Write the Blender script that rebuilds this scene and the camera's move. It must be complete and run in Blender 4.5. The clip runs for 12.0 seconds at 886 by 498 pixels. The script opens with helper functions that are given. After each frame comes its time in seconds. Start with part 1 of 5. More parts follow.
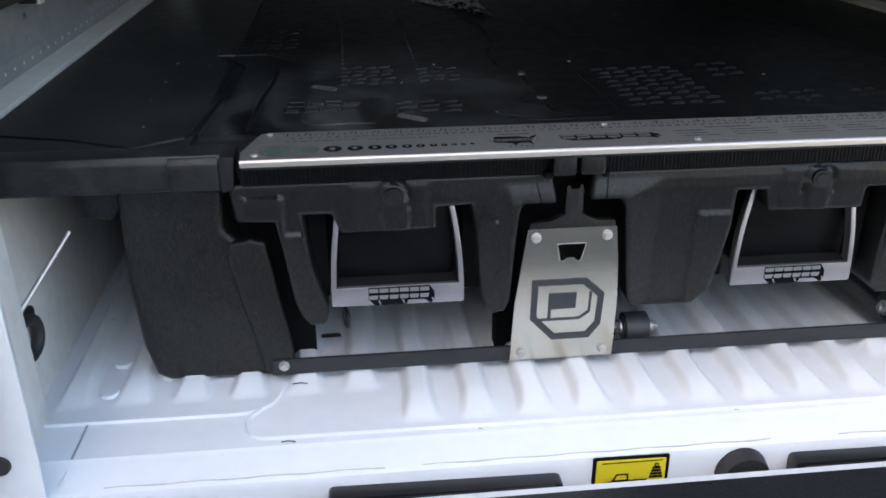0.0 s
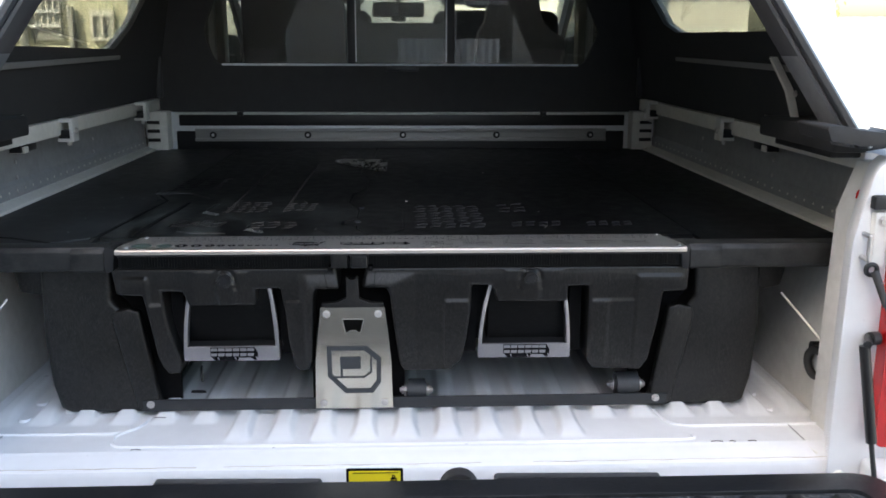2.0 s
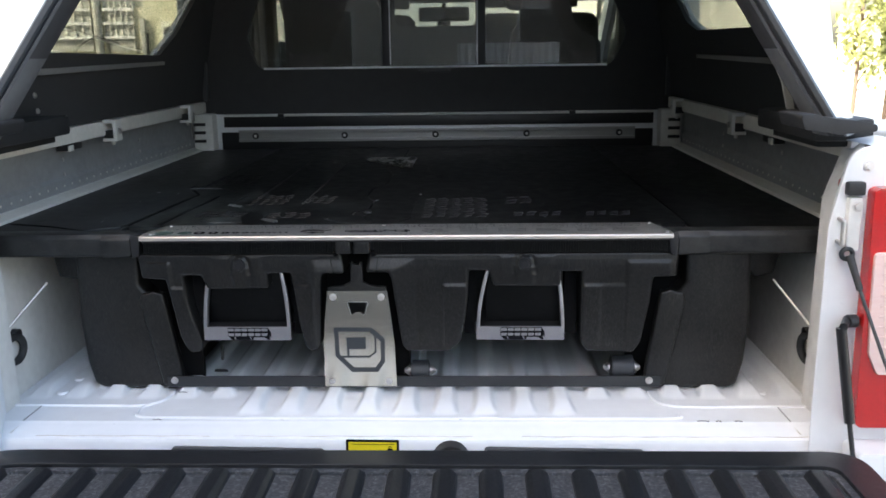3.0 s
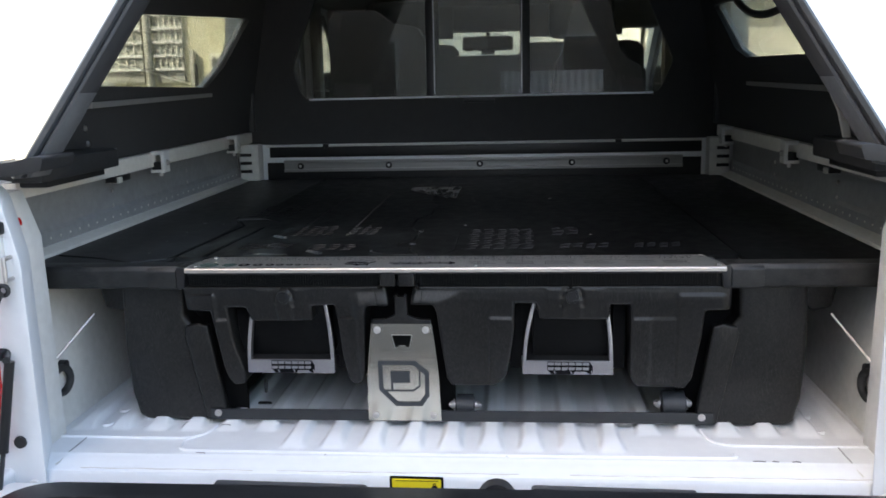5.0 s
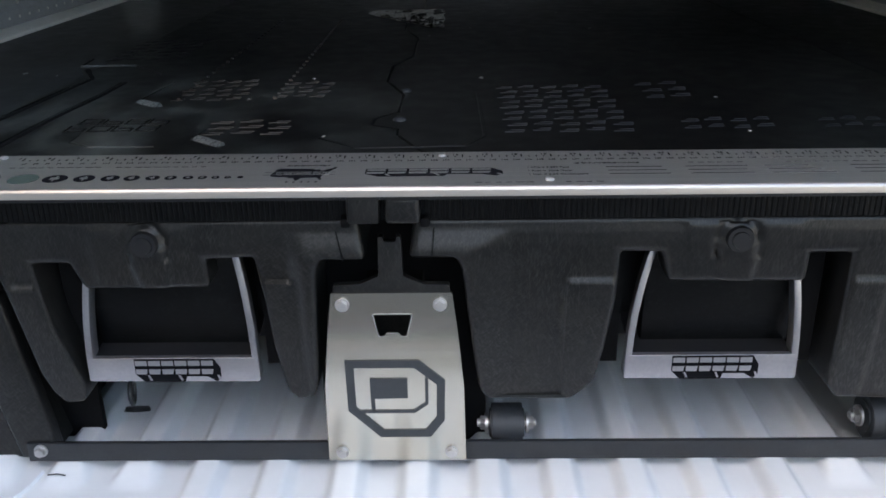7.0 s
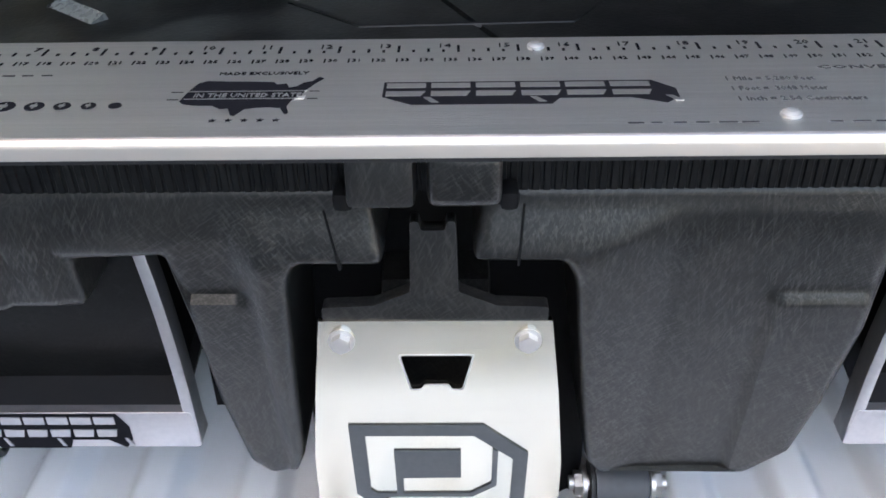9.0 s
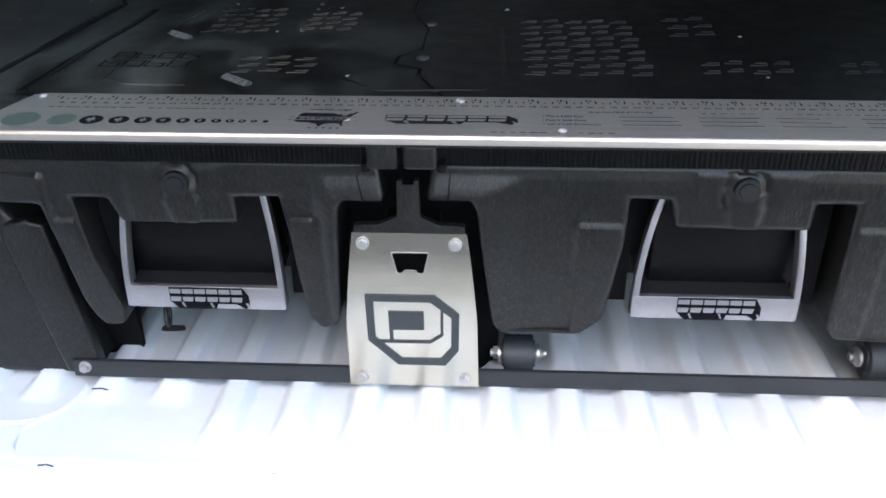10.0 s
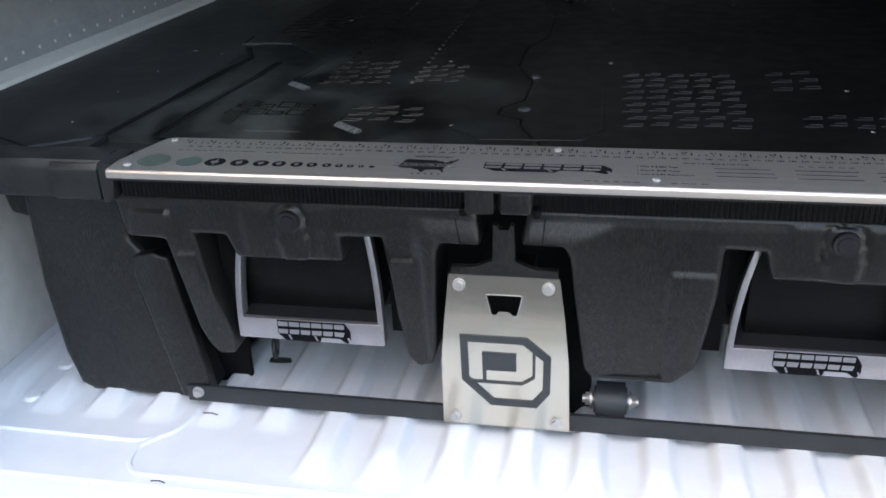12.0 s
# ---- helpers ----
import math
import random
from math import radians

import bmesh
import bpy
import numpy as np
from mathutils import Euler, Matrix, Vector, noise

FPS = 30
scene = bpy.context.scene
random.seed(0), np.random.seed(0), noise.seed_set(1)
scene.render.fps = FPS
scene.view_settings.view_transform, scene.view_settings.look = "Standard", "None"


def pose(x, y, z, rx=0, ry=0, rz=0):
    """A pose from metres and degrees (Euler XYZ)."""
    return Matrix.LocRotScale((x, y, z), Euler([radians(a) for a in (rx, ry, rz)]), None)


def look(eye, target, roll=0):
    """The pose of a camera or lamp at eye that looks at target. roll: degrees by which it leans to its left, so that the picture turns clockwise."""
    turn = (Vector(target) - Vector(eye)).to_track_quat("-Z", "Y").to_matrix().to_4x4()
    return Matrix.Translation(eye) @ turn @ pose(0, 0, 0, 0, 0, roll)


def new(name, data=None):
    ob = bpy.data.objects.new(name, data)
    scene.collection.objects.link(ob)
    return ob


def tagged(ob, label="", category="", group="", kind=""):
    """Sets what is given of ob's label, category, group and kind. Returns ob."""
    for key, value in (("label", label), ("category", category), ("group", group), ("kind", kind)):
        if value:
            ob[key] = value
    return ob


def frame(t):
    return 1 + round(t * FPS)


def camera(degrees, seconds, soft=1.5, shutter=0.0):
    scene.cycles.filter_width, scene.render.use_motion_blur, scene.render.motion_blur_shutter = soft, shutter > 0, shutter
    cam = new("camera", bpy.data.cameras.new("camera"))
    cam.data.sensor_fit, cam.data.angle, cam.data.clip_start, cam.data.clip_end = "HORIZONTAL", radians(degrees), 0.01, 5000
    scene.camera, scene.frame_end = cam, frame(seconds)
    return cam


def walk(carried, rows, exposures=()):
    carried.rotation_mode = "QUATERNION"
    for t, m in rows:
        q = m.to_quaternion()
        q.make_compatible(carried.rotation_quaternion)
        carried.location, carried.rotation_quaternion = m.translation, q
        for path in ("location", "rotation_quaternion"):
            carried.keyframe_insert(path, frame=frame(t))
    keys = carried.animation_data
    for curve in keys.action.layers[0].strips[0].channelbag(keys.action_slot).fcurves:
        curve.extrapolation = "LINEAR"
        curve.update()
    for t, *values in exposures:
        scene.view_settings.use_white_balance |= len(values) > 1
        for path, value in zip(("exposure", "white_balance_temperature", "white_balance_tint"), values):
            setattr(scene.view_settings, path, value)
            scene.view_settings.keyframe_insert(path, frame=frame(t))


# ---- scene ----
cam = camera(54.1, 12.0, soft=1.7)
PATH = [
    (0, (-0.33, -0.863, 0.584), (-0.129, 0.949, -0.237), -0.2),
    (0.5, (-0.11, -0.927, 0.556), (0.073, 0.946, -0.12), 0.7),
    (1, (-0.001, -1.021, 0.585), (0.134, 0.876, -0.034), -0.1),
    (1.5, (-0.021, -1.204, 0.586), (0.104, 0.713, 0.03), -0.4),
    (2, (0.007, -1.325, 0.612), (0.093, 0.62, 0.156), 0.2),
    (2.5, (0.119, -1.399, 0.604), (0.096, 0.559, 0.196), 0.2),
    (3, (0.125, -1.416, 0.601), (0.052, 0.533, 0.157), -0.8),
    (3.5, (0.068, -1.415, 0.607), (-0.025, 0.534, 0.171), -1.0),
    (5.3, (0.124, -1.378, 0.604), (-0.067, 0.576, 0.226), -1.1),
    (5.5, (0.12, -1.341, 0.592), (-0.08, 0.605, 0.178), -1.0),
    (6, (0.018, -1.089, 0.557), (-0.096, 0.838, 0.033), -1.4),
    (6.5, (-0.033, -0.851, 0.536), (-0.055, 1.05, -0.086), -1.3),
    (6.7, (-0.022, -0.763, 0.53), (-0.053, 1.122, -0.138), -0.8),
    (8.3, (-0.065, -0.274, 0.421), (-0.059, 1.384, -0.697), -0.8),
    (8.5, (-0.064, -0.262, 0.424), (-0.083, 1.393, -0.697), -1.2),
    (9, (-0.069, -0.268, 0.436), (-0.107, 1.396, -0.673), -1.1),
    (9.5, (-0.044, -0.429, 0.515), (-0.094, 1.296, -0.497), 0.0),
    (10, (-0.008, -0.652, 0.558), (-0.114, 1.099, -0.404), -0.6),
    (10.5, (-0.053, -0.705, 0.578), (-0.134, 1.089, -0.302), -1.3),
    (11, (-0.11, -0.698, 0.558), (-0.101, 1.11, -0.298), 0.6),
    (11.5, (-0.047, -0.69, 0.571), (-0.18, 1.117, -0.276), 0.6),
    (12, (0.008, -0.679, 0.566), (-0.351, 1.093, -0.289), -2.3),
]
# time, stops, white balance
EXPOSURES = [(0, 2.35, 7000, 10), (1.0, 2.33, 7000, 10), (2.0, 2.32, 7050, 10), (2.5, 2.32, 7050, 10), (3.0, 2.32, 7050, 10), (3.5, 2.38, 7050, 10), (5.5, 2.30, 6950, 10), (6.5, 2.26, 6950, 9), (8.5, 3.05, 6950, 10), (9.0, 3.20, 7000, 10), (9.5, 3.46, 6950, 10), (10.0, 2.98, 6950, 9), (10.5, 2.50, 7000, 9), (11.0, 2.50, 7050, 9), (11.5, 2.55, 7050, 9), (12.0, 2.74, 7100, 10)]
walk(cam, [(t, look(eye, target, roll)) for t, eye, target, roll in PATH], EXPOSURES)

# ---- daylight: open shade under a bright hazy sky ----
SUN_UP, SUN_WAY = 44.0, 235.0
world = bpy.data.worlds.new("world")
scene.world = world
world.use_nodes = True
wn = world.node_tree
sky = wn.nodes.new("ShaderNodeTexSky")
sky.sky_type, sky.sun_disc = "NISHITA", False
sky.sun_elevation, sky.sun_rotation = radians(SUN_UP), radians(SUN_WAY)
sky.dust_density, sky.air_density = 4.0, 1.2
wn.nodes["Background"].inputs["Strength"].default_value = 0.15
wn.links.new(sky.outputs["Color"], wn.nodes["Background"].inputs["Color"])
sun = new("sun", bpy.data.lights.new("sun", "SUN"))
sun.data.energy, sun.data.angle, sun.data.color = 4.5, radians(0.6), (1.0, 0.96, 0.9)
sun.matrix_world = look((math.sin(radians(SUN_WAY)) * 8, math.cos(radians(SUN_WAY)) * 8, 8 * math.tan(radians(SUN_UP))), (0, 0, 0))


# ---- materials ----
def material(name, base, rough=0.5, metal=0.0, second=None, scale=30.0, amount=0.5, bump=0.0, bump_scale=200.0,
             stretch=(1, 1, 1), rough_var=0.1, coat=0.0, fine=6.0, spread=(0.35, 0.65), specular=0.5):
    """A surface with grain at two scales: base to second by a broad and a fine noise, and fine relief."""
    m = bpy.data.materials.new(name)
    m.use_nodes = True
    nt = m.node_tree
    b = nt.nodes["Principled BSDF"]
    b.inputs["Metallic"].default_value = metal
    b.inputs["Coat Weight"].default_value = coat
    b.inputs["Specular IOR Level"].default_value = specular
    tc = nt.nodes.new("ShaderNodeTexCoord")
    mp = nt.nodes.new("ShaderNodeMapping")
    mp.inputs["Scale"].default_value = stretch
    nt.links.new(tc.outputs["Object"], mp.inputs["Vector"])

    def noise_node(sc, detail=4.0):
        n = nt.nodes.new("ShaderNodeTexNoise")
        n.inputs["Scale"].default_value, n.inputs["Detail"].default_value = sc, detail
        nt.links.new(mp.outputs["Vector"], n.inputs["Vector"])
        return n

    broad, grain = noise_node(scale), noise_node(scale * fine)
    mix = nt.nodes.new("ShaderNodeMath")
    mix.operation = "MULTIPLY_ADD"
    mix.inputs[1].default_value = 0.5
    half = nt.nodes.new("ShaderNodeMath")
    half.operation = "MULTIPLY"
    half.inputs[1].default_value = 0.5
    nt.links.new(grain.outputs["Fac"], half.inputs[0])
    nt.links.new(broad.outputs["Fac"], mix.inputs[0])
    nt.links.new(half.outputs[0], mix.inputs[2])
    ramp = nt.nodes.new("ShaderNodeMapRange")
    ramp.inputs["From Min"].default_value, ramp.inputs["From Max"].default_value = spread
    ramp.inputs["To Max"].default_value = amount
    nt.links.new(mix.outputs[0], ramp.inputs["Value"])
    col = nt.nodes.new("ShaderNodeMix")
    col.data_type = "RGBA"
    col.inputs["A"].default_value = (*base, 1)
    col.inputs["B"].default_value = (*(second or [c * 0.7 for c in base]), 1)
    nt.links.new(ramp.outputs[0], col.inputs["Factor"])
    nt.links.new(col.outputs["Result"], b.inputs["Base Color"])
    rr = nt.nodes.new("ShaderNodeMapRange")
    rr.inputs["To Min"].default_value, rr.inputs["To Max"].default_value = max(0.02, rough - rough_var), min(1, rough + rough_var)
    nt.links.new(grain.outputs["Fac"], rr.inputs["Value"])
    nt.links.new(rr.outputs[0], b.inputs["Roughness"])
    if bump:
        bn = noise_node(bump_scale, 3.0)
        bp = nt.nodes.new("ShaderNodeBump")
        bp.inputs["Strength"].default_value, bp.inputs["Distance"].default_value = bump, 0.002
        nt.links.new(bn.outputs["Fac"], bp.inputs["Height"])
        nt.links.new(bp.outputs["Normal"], b.inputs["Normal"])
    return m


def scuffed(m, colour, scale, turns, amount, long=0.09, swirl=0.9, relief=0.0, reach=(0.50, 0.74)):
    """Adds short pale scratches in a few directions to a material made above. turns: degrees about the axis across the face; relief lets them stand out."""
    nt = m.node_tree
    b = nt.nodes["Principled BSDF"]
    tc = nt.nodes.new("ShaderNodeTexCoord")
    patch = nt.nodes.new("ShaderNodeTexNoise")
    patch.inputs["Scale"].default_value, patch.inputs["Detail"].default_value = 14.0, 3.0
    nt.links.new(tc.outputs["Object"], patch.inputs["Vector"])
    height = None
    for k, (turn, axis) in enumerate(turns):
        spin = nt.nodes.new("ShaderNodeVectorRotate")
        spin.rotation_type = axis
        spin.inputs["Angle"].default_value = radians(turn)
        nt.links.new(tc.outputs["Object"], spin.inputs["Vector"])
        mp = nt.nodes.new("ShaderNodeMapping")
        mp.inputs["Scale"].default_value, mp.inputs["Location"].default_value = (1, 1 if axis == "Y_AXIS" else long, long if axis == "Y_AXIS" else 1), (k * 1.7, k * 0.9, 0)
        nt.links.new(spin.outputs[0], mp.inputs["Vector"])
        n = nt.nodes.new("ShaderNodeTexNoise")
        n.inputs["Scale"].default_value, n.inputs["Detail"].default_value, n.inputs["Distortion"].default_value = scale * (1 + 0.3 * k), 3.0, swirl
        nt.links.new(mp.outputs[0], n.inputs["Vector"])
        rg = nt.nodes.new("ShaderNodeMapRange")
        rg.inputs["From Min"].default_value, rg.inputs["From Max"].default_value, rg.inputs["To Max"].default_value = (*reach, amount)
        nt.links.new(n.outputs["Fac"], rg.inputs["Value"])
        where = nt.nodes.new("ShaderNodeMapRange")
        where.inputs["From Min"].default_value, where.inputs["From Max"].default_value = (0.40, 0.62) if k % 2 == 0 else (0.60, 0.38)
        nt.links.new(patch.outputs["Fac"], where.inputs["Value"])
        both = nt.nodes.new("ShaderNodeMath")
        both.operation = "MULTIPLY"
        nt.links.new(rg.outputs[0], both.inputs[0])
        nt.links.new(where.outputs[0], both.inputs[1])
        mx = nt.nodes.new("ShaderNodeMix")
        mx.data_type = "RGBA"
        mx.inputs["B"].default_value = (*colour, 1)
        was = b.inputs["Base Color"].links[0].from_socket
        nt.links.new(was, mx.inputs["A"])
        nt.links.new(both.outputs[0], mx.inputs["Factor"])
        nt.links.new(mx.outputs["Result"], b.inputs["Base Color"])
        if relief:
            add = nt.nodes.new("ShaderNodeMath")
            add.operation = "ADD"
            nt.links.new(both.outputs[0], add.inputs[0])
            if height:
                nt.links.new(height, add.inputs[1])
            else:
                add.inputs[1].default_value = 0.0
            height = add.outputs[0]
    if relief:
        bp = nt.nodes.new("ShaderNodeBump")
        bp.inputs["Strength"].default_value, bp.inputs["Distance"].default_value = relief, 0.0004
        nt.links.new(height, bp.inputs["Height"])
        if b.inputs["Normal"].links:
            nt.links.new(b.inputs["Normal"].links[0].from_socket, bp.inputs["Normal"])
        nt.links.new(bp.outputs["Normal"], b.inputs["Normal"])
    return m


def dusted(m, colour, centre, reach):
    """A smeared, cloudy film of dust and painted haze on a flat top, thickest round a centre (x, y) and gone at reach
    metres from it.
    """
    nt = m.node_tree
    b = nt.nodes["Principled BSDF"]
    tc, far, fade, cloud, smear, mp, both, mx = (nt.nodes.new(k) for k in ("ShaderNodeTexCoord", "ShaderNodeVectorMath", "ShaderNodeMapRange", "ShaderNodeTexNoise", "ShaderNodeMapRange", "ShaderNodeMapping", "ShaderNodeMath", "ShaderNodeMix"))
    far.operation, far.inputs[1].default_value = "DISTANCE", (*centre, 0.30)
    nt.links.new(tc.outputs["Object"], far.inputs[0])
    fade.inputs["From Min"].default_value, fade.inputs["From Max"].default_value = reach, 0.0
    nt.links.new(far.outputs["Value"], fade.inputs["Value"])
    mp.inputs["Scale"].default_value, mp.inputs["Rotation"].default_value = (1, 0.45, 1), (0, 0, radians(35))
    nt.links.new(tc.outputs["Object"], mp.inputs["Vector"])
    cloud.inputs["Scale"].default_value, cloud.inputs["Detail"].default_value, cloud.inputs["Distortion"].default_value = 16.0, 6.0, 0.6
    nt.links.new(mp.outputs["Vector"], cloud.inputs["Vector"])
    smear.inputs["From Min"].default_value, smear.inputs["From Max"].default_value, smear.inputs["To Max"].default_value = 0.42, 0.70, 1.3
    nt.links.new(cloud.outputs["Fac"], smear.inputs["Value"])
    both.operation = "MULTIPLY"
    nt.links.new(fade.outputs[0], both.inputs[0])
    nt.links.new(smear.outputs[0], both.inputs[1])
    mx.data_type = "RGBA"
    mx.inputs["B"].default_value = (*colour, 1)
    nt.links.new(b.inputs["Base Color"].links[0].from_socket, mx.inputs["A"])
    nt.links.new(both.outputs[0], mx.inputs["Factor"])
    nt.links.new(mx.outputs["Result"], b.inputs["Base Color"])
    return m


def glass(name, tint=(0.9, 0.93, 0.92), clear=0.9, dust=0.04):
    """Window pane: clear, with a mirror gloss that grows towards a glancing view."""
    m = bpy.data.materials.new(name)
    m.use_nodes = True
    nt = m.node_tree
    nt.nodes.remove(nt.nodes["Principled BSDF"])
    tr, gl, lw, pw, mr, mx = (nt.nodes.new(k) for k in ("ShaderNodeBsdfTransparent", "ShaderNodeBsdfGlossy", "ShaderNodeLayerWeight", "ShaderNodeMath", "ShaderNodeMapRange", "ShaderNodeMixShader"))
    tr.inputs["Color"].default_value = (*[c * clear for c in tint], 1)
    gl.inputs["Roughness"].default_value = 0.0
    lw.inputs["Blend"].default_value = 0.5
    pw.operation, pw.inputs[1].default_value = "POWER", 5.0
    mr.inputs["To Min"].default_value = 0.075
    nt.links.new(lw.outputs["Facing"], pw.inputs[0])
    nt.links.new(pw.outputs[0], mr.inputs["Value"])
    nt.links.new(mr.outputs[0], mx.inputs[0])
    nt.links.new(tr.outputs[0], mx.inputs[1])
    nt.links.new(gl.outputs[0], mx.inputs[2])
    df, ds, nz, dr = (nt.nodes.new(k) for k in ("ShaderNodeBsdfDiffuse", "ShaderNodeMixShader", "ShaderNodeTexNoise", "ShaderNodeMapRange"))
    df.inputs["Color"].default_value = (0.55, 0.50, 0.43, 1)
    nz.inputs["Scale"].default_value = 5.0
    dr.inputs["From Min"].default_value, dr.inputs["From Max"].default_value = 0.3, 0.7
    dr.inputs["To Min"].default_value, dr.inputs["To Max"].default_value = dust * 0.7, dust * 1.3
    nt.links.new(nz.outputs["Fac"], dr.inputs["Value"])
    nt.links.new(dr.outputs[0], ds.inputs[0])
    nt.links.new(mx.outputs[0], ds.inputs[1])
    nt.links.new(df.outputs[0], ds.inputs[2])
    nt.links.new(ds.outputs[0], nt.nodes["Material Output"].inputs["Surface"])
    return m


def brushed(m, strength=0.5):
    """Fine grooves along x, which spread the gloss across them."""
    nt = m.node_tree
    tc, mp, n, bp = (nt.nodes.new(k) for k in ("ShaderNodeTexCoord", "ShaderNodeMapping", "ShaderNodeTexNoise", "ShaderNodeBump"))
    mp.inputs["Scale"].default_value = (0.012, 1, 1)
    n.inputs["Scale"].default_value, n.inputs["Detail"].default_value = 2600, 2
    bp.inputs["Strength"].default_value, bp.inputs["Distance"].default_value = strength, 0.0006
    nt.links.new(tc.outputs["Object"], mp.inputs["Vector"])
    nt.links.new(mp.outputs[0], n.inputs["Vector"])
    nt.links.new(n.outputs["Fac"], bp.inputs["Height"])
    nt.links.new(bp.outputs["Normal"], nt.nodes["Principled BSDF"].inputs["Normal"])
    return m


PAINT = material("white_paint", (0.75, 0.765, 0.785), 0.32, second=(0.66, 0.675, 0.69), scale=7, amount=0.5, coat=0.3, bump=0.03, bump_scale=90)
DIRTY = material("dusty_white_paint", (0.72, 0.71, 0.68), 0.5, second=(0.5, 0.49, 0.46), scale=9, amount=0.5, bump=0.04, bump_scale=120)
HDPE = scuffed(material("moulded_black_plastic", (0.0031, 0.0032, 0.0035), 0.32, second=(0.0095, 0.0093, 0.0090), spread=(0.38, 0.68), amount=1.0, scale=15, fine=3, rough_var=0.03, specular=0.36),
               (0.052, 0.050, 0.047), 640, ((6, "Y_AXIS"), (34, "Y_AXIS"), (-24, "Y_AXIS"), (-55, "Y_AXIS")), 0.37, 0.13, 0.45, 0.28, (0.50, 0.66))
DECKP = scuffed(material("black_deck_plastic", (0.0018, 0.0020, 0.0023), 0.40, second=(0.0060, 0.0065, 0.0066), scale=6, spread=(0.48, 0.68), amount=0.85, bump=0.10, bump_scale=420, rough_var=0.14, specular=0.17), (0.02, 0.02, 0.021), 260, ((20, "Z_AXIS"), (80, "Z_AXIS")), 0.35, 0.12)
# The grey-green cloud is dust plus haze and window sheen painted in.
DECKD = dusted(scuffed(material("dusty_hazy_black_deck_plastic", (0.0020, 0.0022, 0.0025), 0.40, second=(0.0060, 0.0065, 0.0066), scale=6, spread=(0.48, 0.68), amount=0.85, bump=0.10, bump_scale=420, rough_var=0.14, specular=0.17), (0.02, 0.02, 0.021), 260, ((20, "Z_AXIS"), (80, "Z_AXIS")), 0.35, 0.12), (0.046, 0.052, 0.049), (-0.36, 0.24), 0.34)
# Paler than the deck: dust, with haze put into the colour as well.
WINGD = scuffed(material("dusty_hazy_black_side_deck", (0.007, 0.0075, 0.008), 0.42, second=(0.030, 0.031, 0.031), scale=7, fine=6, spread=(0.40, 0.66), amount=0.9, bump=0.08, bump_scale=420, rough_var=0.12, specular=0.35), (0.045, 0.045, 0.044), 260, ((20, "Z_AXIS"), (80, "Z_AXIS")), 0.4, 0.12)
SMOOTHB = material("smooth_black_plastic", (0.012, 0.012, 0.0135), 0.38, scale=40, bump=0.05, specular=0.45)
STEELB = material("black_powder_coated_steel", (0.020, 0.022, 0.025), 0.45, scale=60, bump=0.1, bump_scale=900)
ALU = brushed(material("brushed_aluminium", (0.59, 0.58, 0.55), 0.40, 0.95, second=(0.43, 0.425, 0.41), scale=18, stretch=(0.05, 5, 5), rough_var=0.06))
STAIN = material("brushed_stainless_steel", (0.59, 0.562, 0.485), 0.24, 1.0, second=(0.55, 0.525, 0.455), scale=12, stretch=(0.1, 4, 4), rough_var=0.05)
ALUE = material("satin_aluminium_edge", (0.58, 0.52, 0.465), 0.40, 0.95, second=(0.58, 0.55, 0.51), scale=12, stretch=(0.05, 5, 5), rough_var=0.05)
CAST = material("satin_cast_aluminium", (0.45, 0.438, 0.45), 0.34, 0.9, second=(0.34, 0.335, 0.36), scale=50, bump=0.03, bump_scale=300)
ZINC = material("zinc_plated_steel", (0.60, 0.575, 0.56), 0.46, 1.0, second=(0.54, 0.525, 0.51), scale=60, rough_var=0.04)
INK = material("black_print", (0.010, 0.010, 0.012), 0.65, scale=60, specular=0.0)
FAINT = material("grey_print", (0.045, 0.045, 0.047), 0.65, scale=60, specular=0.0)
DISC = material("green_grey_print", (0.05, 0.07, 0.06), 0.5, second=(0.08, 0.095, 0.085), scale=60, specular=0.0)
PALE = material("pale_printed_metal", (0.50, 0.49, 0.47), 0.42, 0.9, scale=60)
RUBBER = material("black_rubber", (0.016, 0.016, 0.017), 0.6, second=(0.035, 0.035, 0.035), scale=40, bump=0.2)
WHEELG = material("grey_roller_rubber", (0.035, 0.038, 0.043), 0.55, scale=40, bump=0.1)
LINER = scuffed(material("dusty_black_liner", (0.020, 0.022, 0.026), 0.55, second=(0.15, 0.155, 0.165), scale=170, spread=(0.50, 0.66), amount=0.9, bump=0.5, bump_scale=240), (0.16, 0.16, 0.16), 380, ((10, "Z_AXIS"), (60, "Z_AXIS")), 0.35, 0.25)
LIP = scuffed(material("satin_black_liner_plastic", (0.0055, 0.0065, 0.0085), 0.34, second=(0.016, 0.018, 0.021), scale=26, bump=0.25, bump_scale=420, rough_var=0.14), (0.10, 0.10, 0.10), 520, ((15, "Z_AXIS"), (75, "Z_AXIS")), 0.3, 0.3)
SHELLIN = material("dark_canopy_lining", (0.042, 0.042, 0.044), 0.75, second=(0.056, 0.056, 0.057), scale=30, bump=0.3, bump_scale=500, specular=0.25)
SEAL = material("grey_rubber_seal", (0.06, 0.063, 0.068), 0.5, scale=30)
GREYW = material("dusty_grey_wall_paint", (0.32, 0.322, 0.325), 0.55, second=(0.22, 0.22, 0.22), scale=10, bump=0.05)
COLG = material("grey_canopy_edge_paint", (0.13, 0.133, 0.138), 0.5, second=(0.10, 0.10, 0.104), scale=14, bump=0.05)
CREAM = material("off_white_rail_paint", (0.77, 0.74, 0.68), 0.5, second=(0.58, 0.555, 0.50), scale=14)
RED = material("red_lamp_lens", (0.55, 0.012, 0.012), 0.12, second=(0.42, 0.01, 0.01), scale=30, coat=0.6)
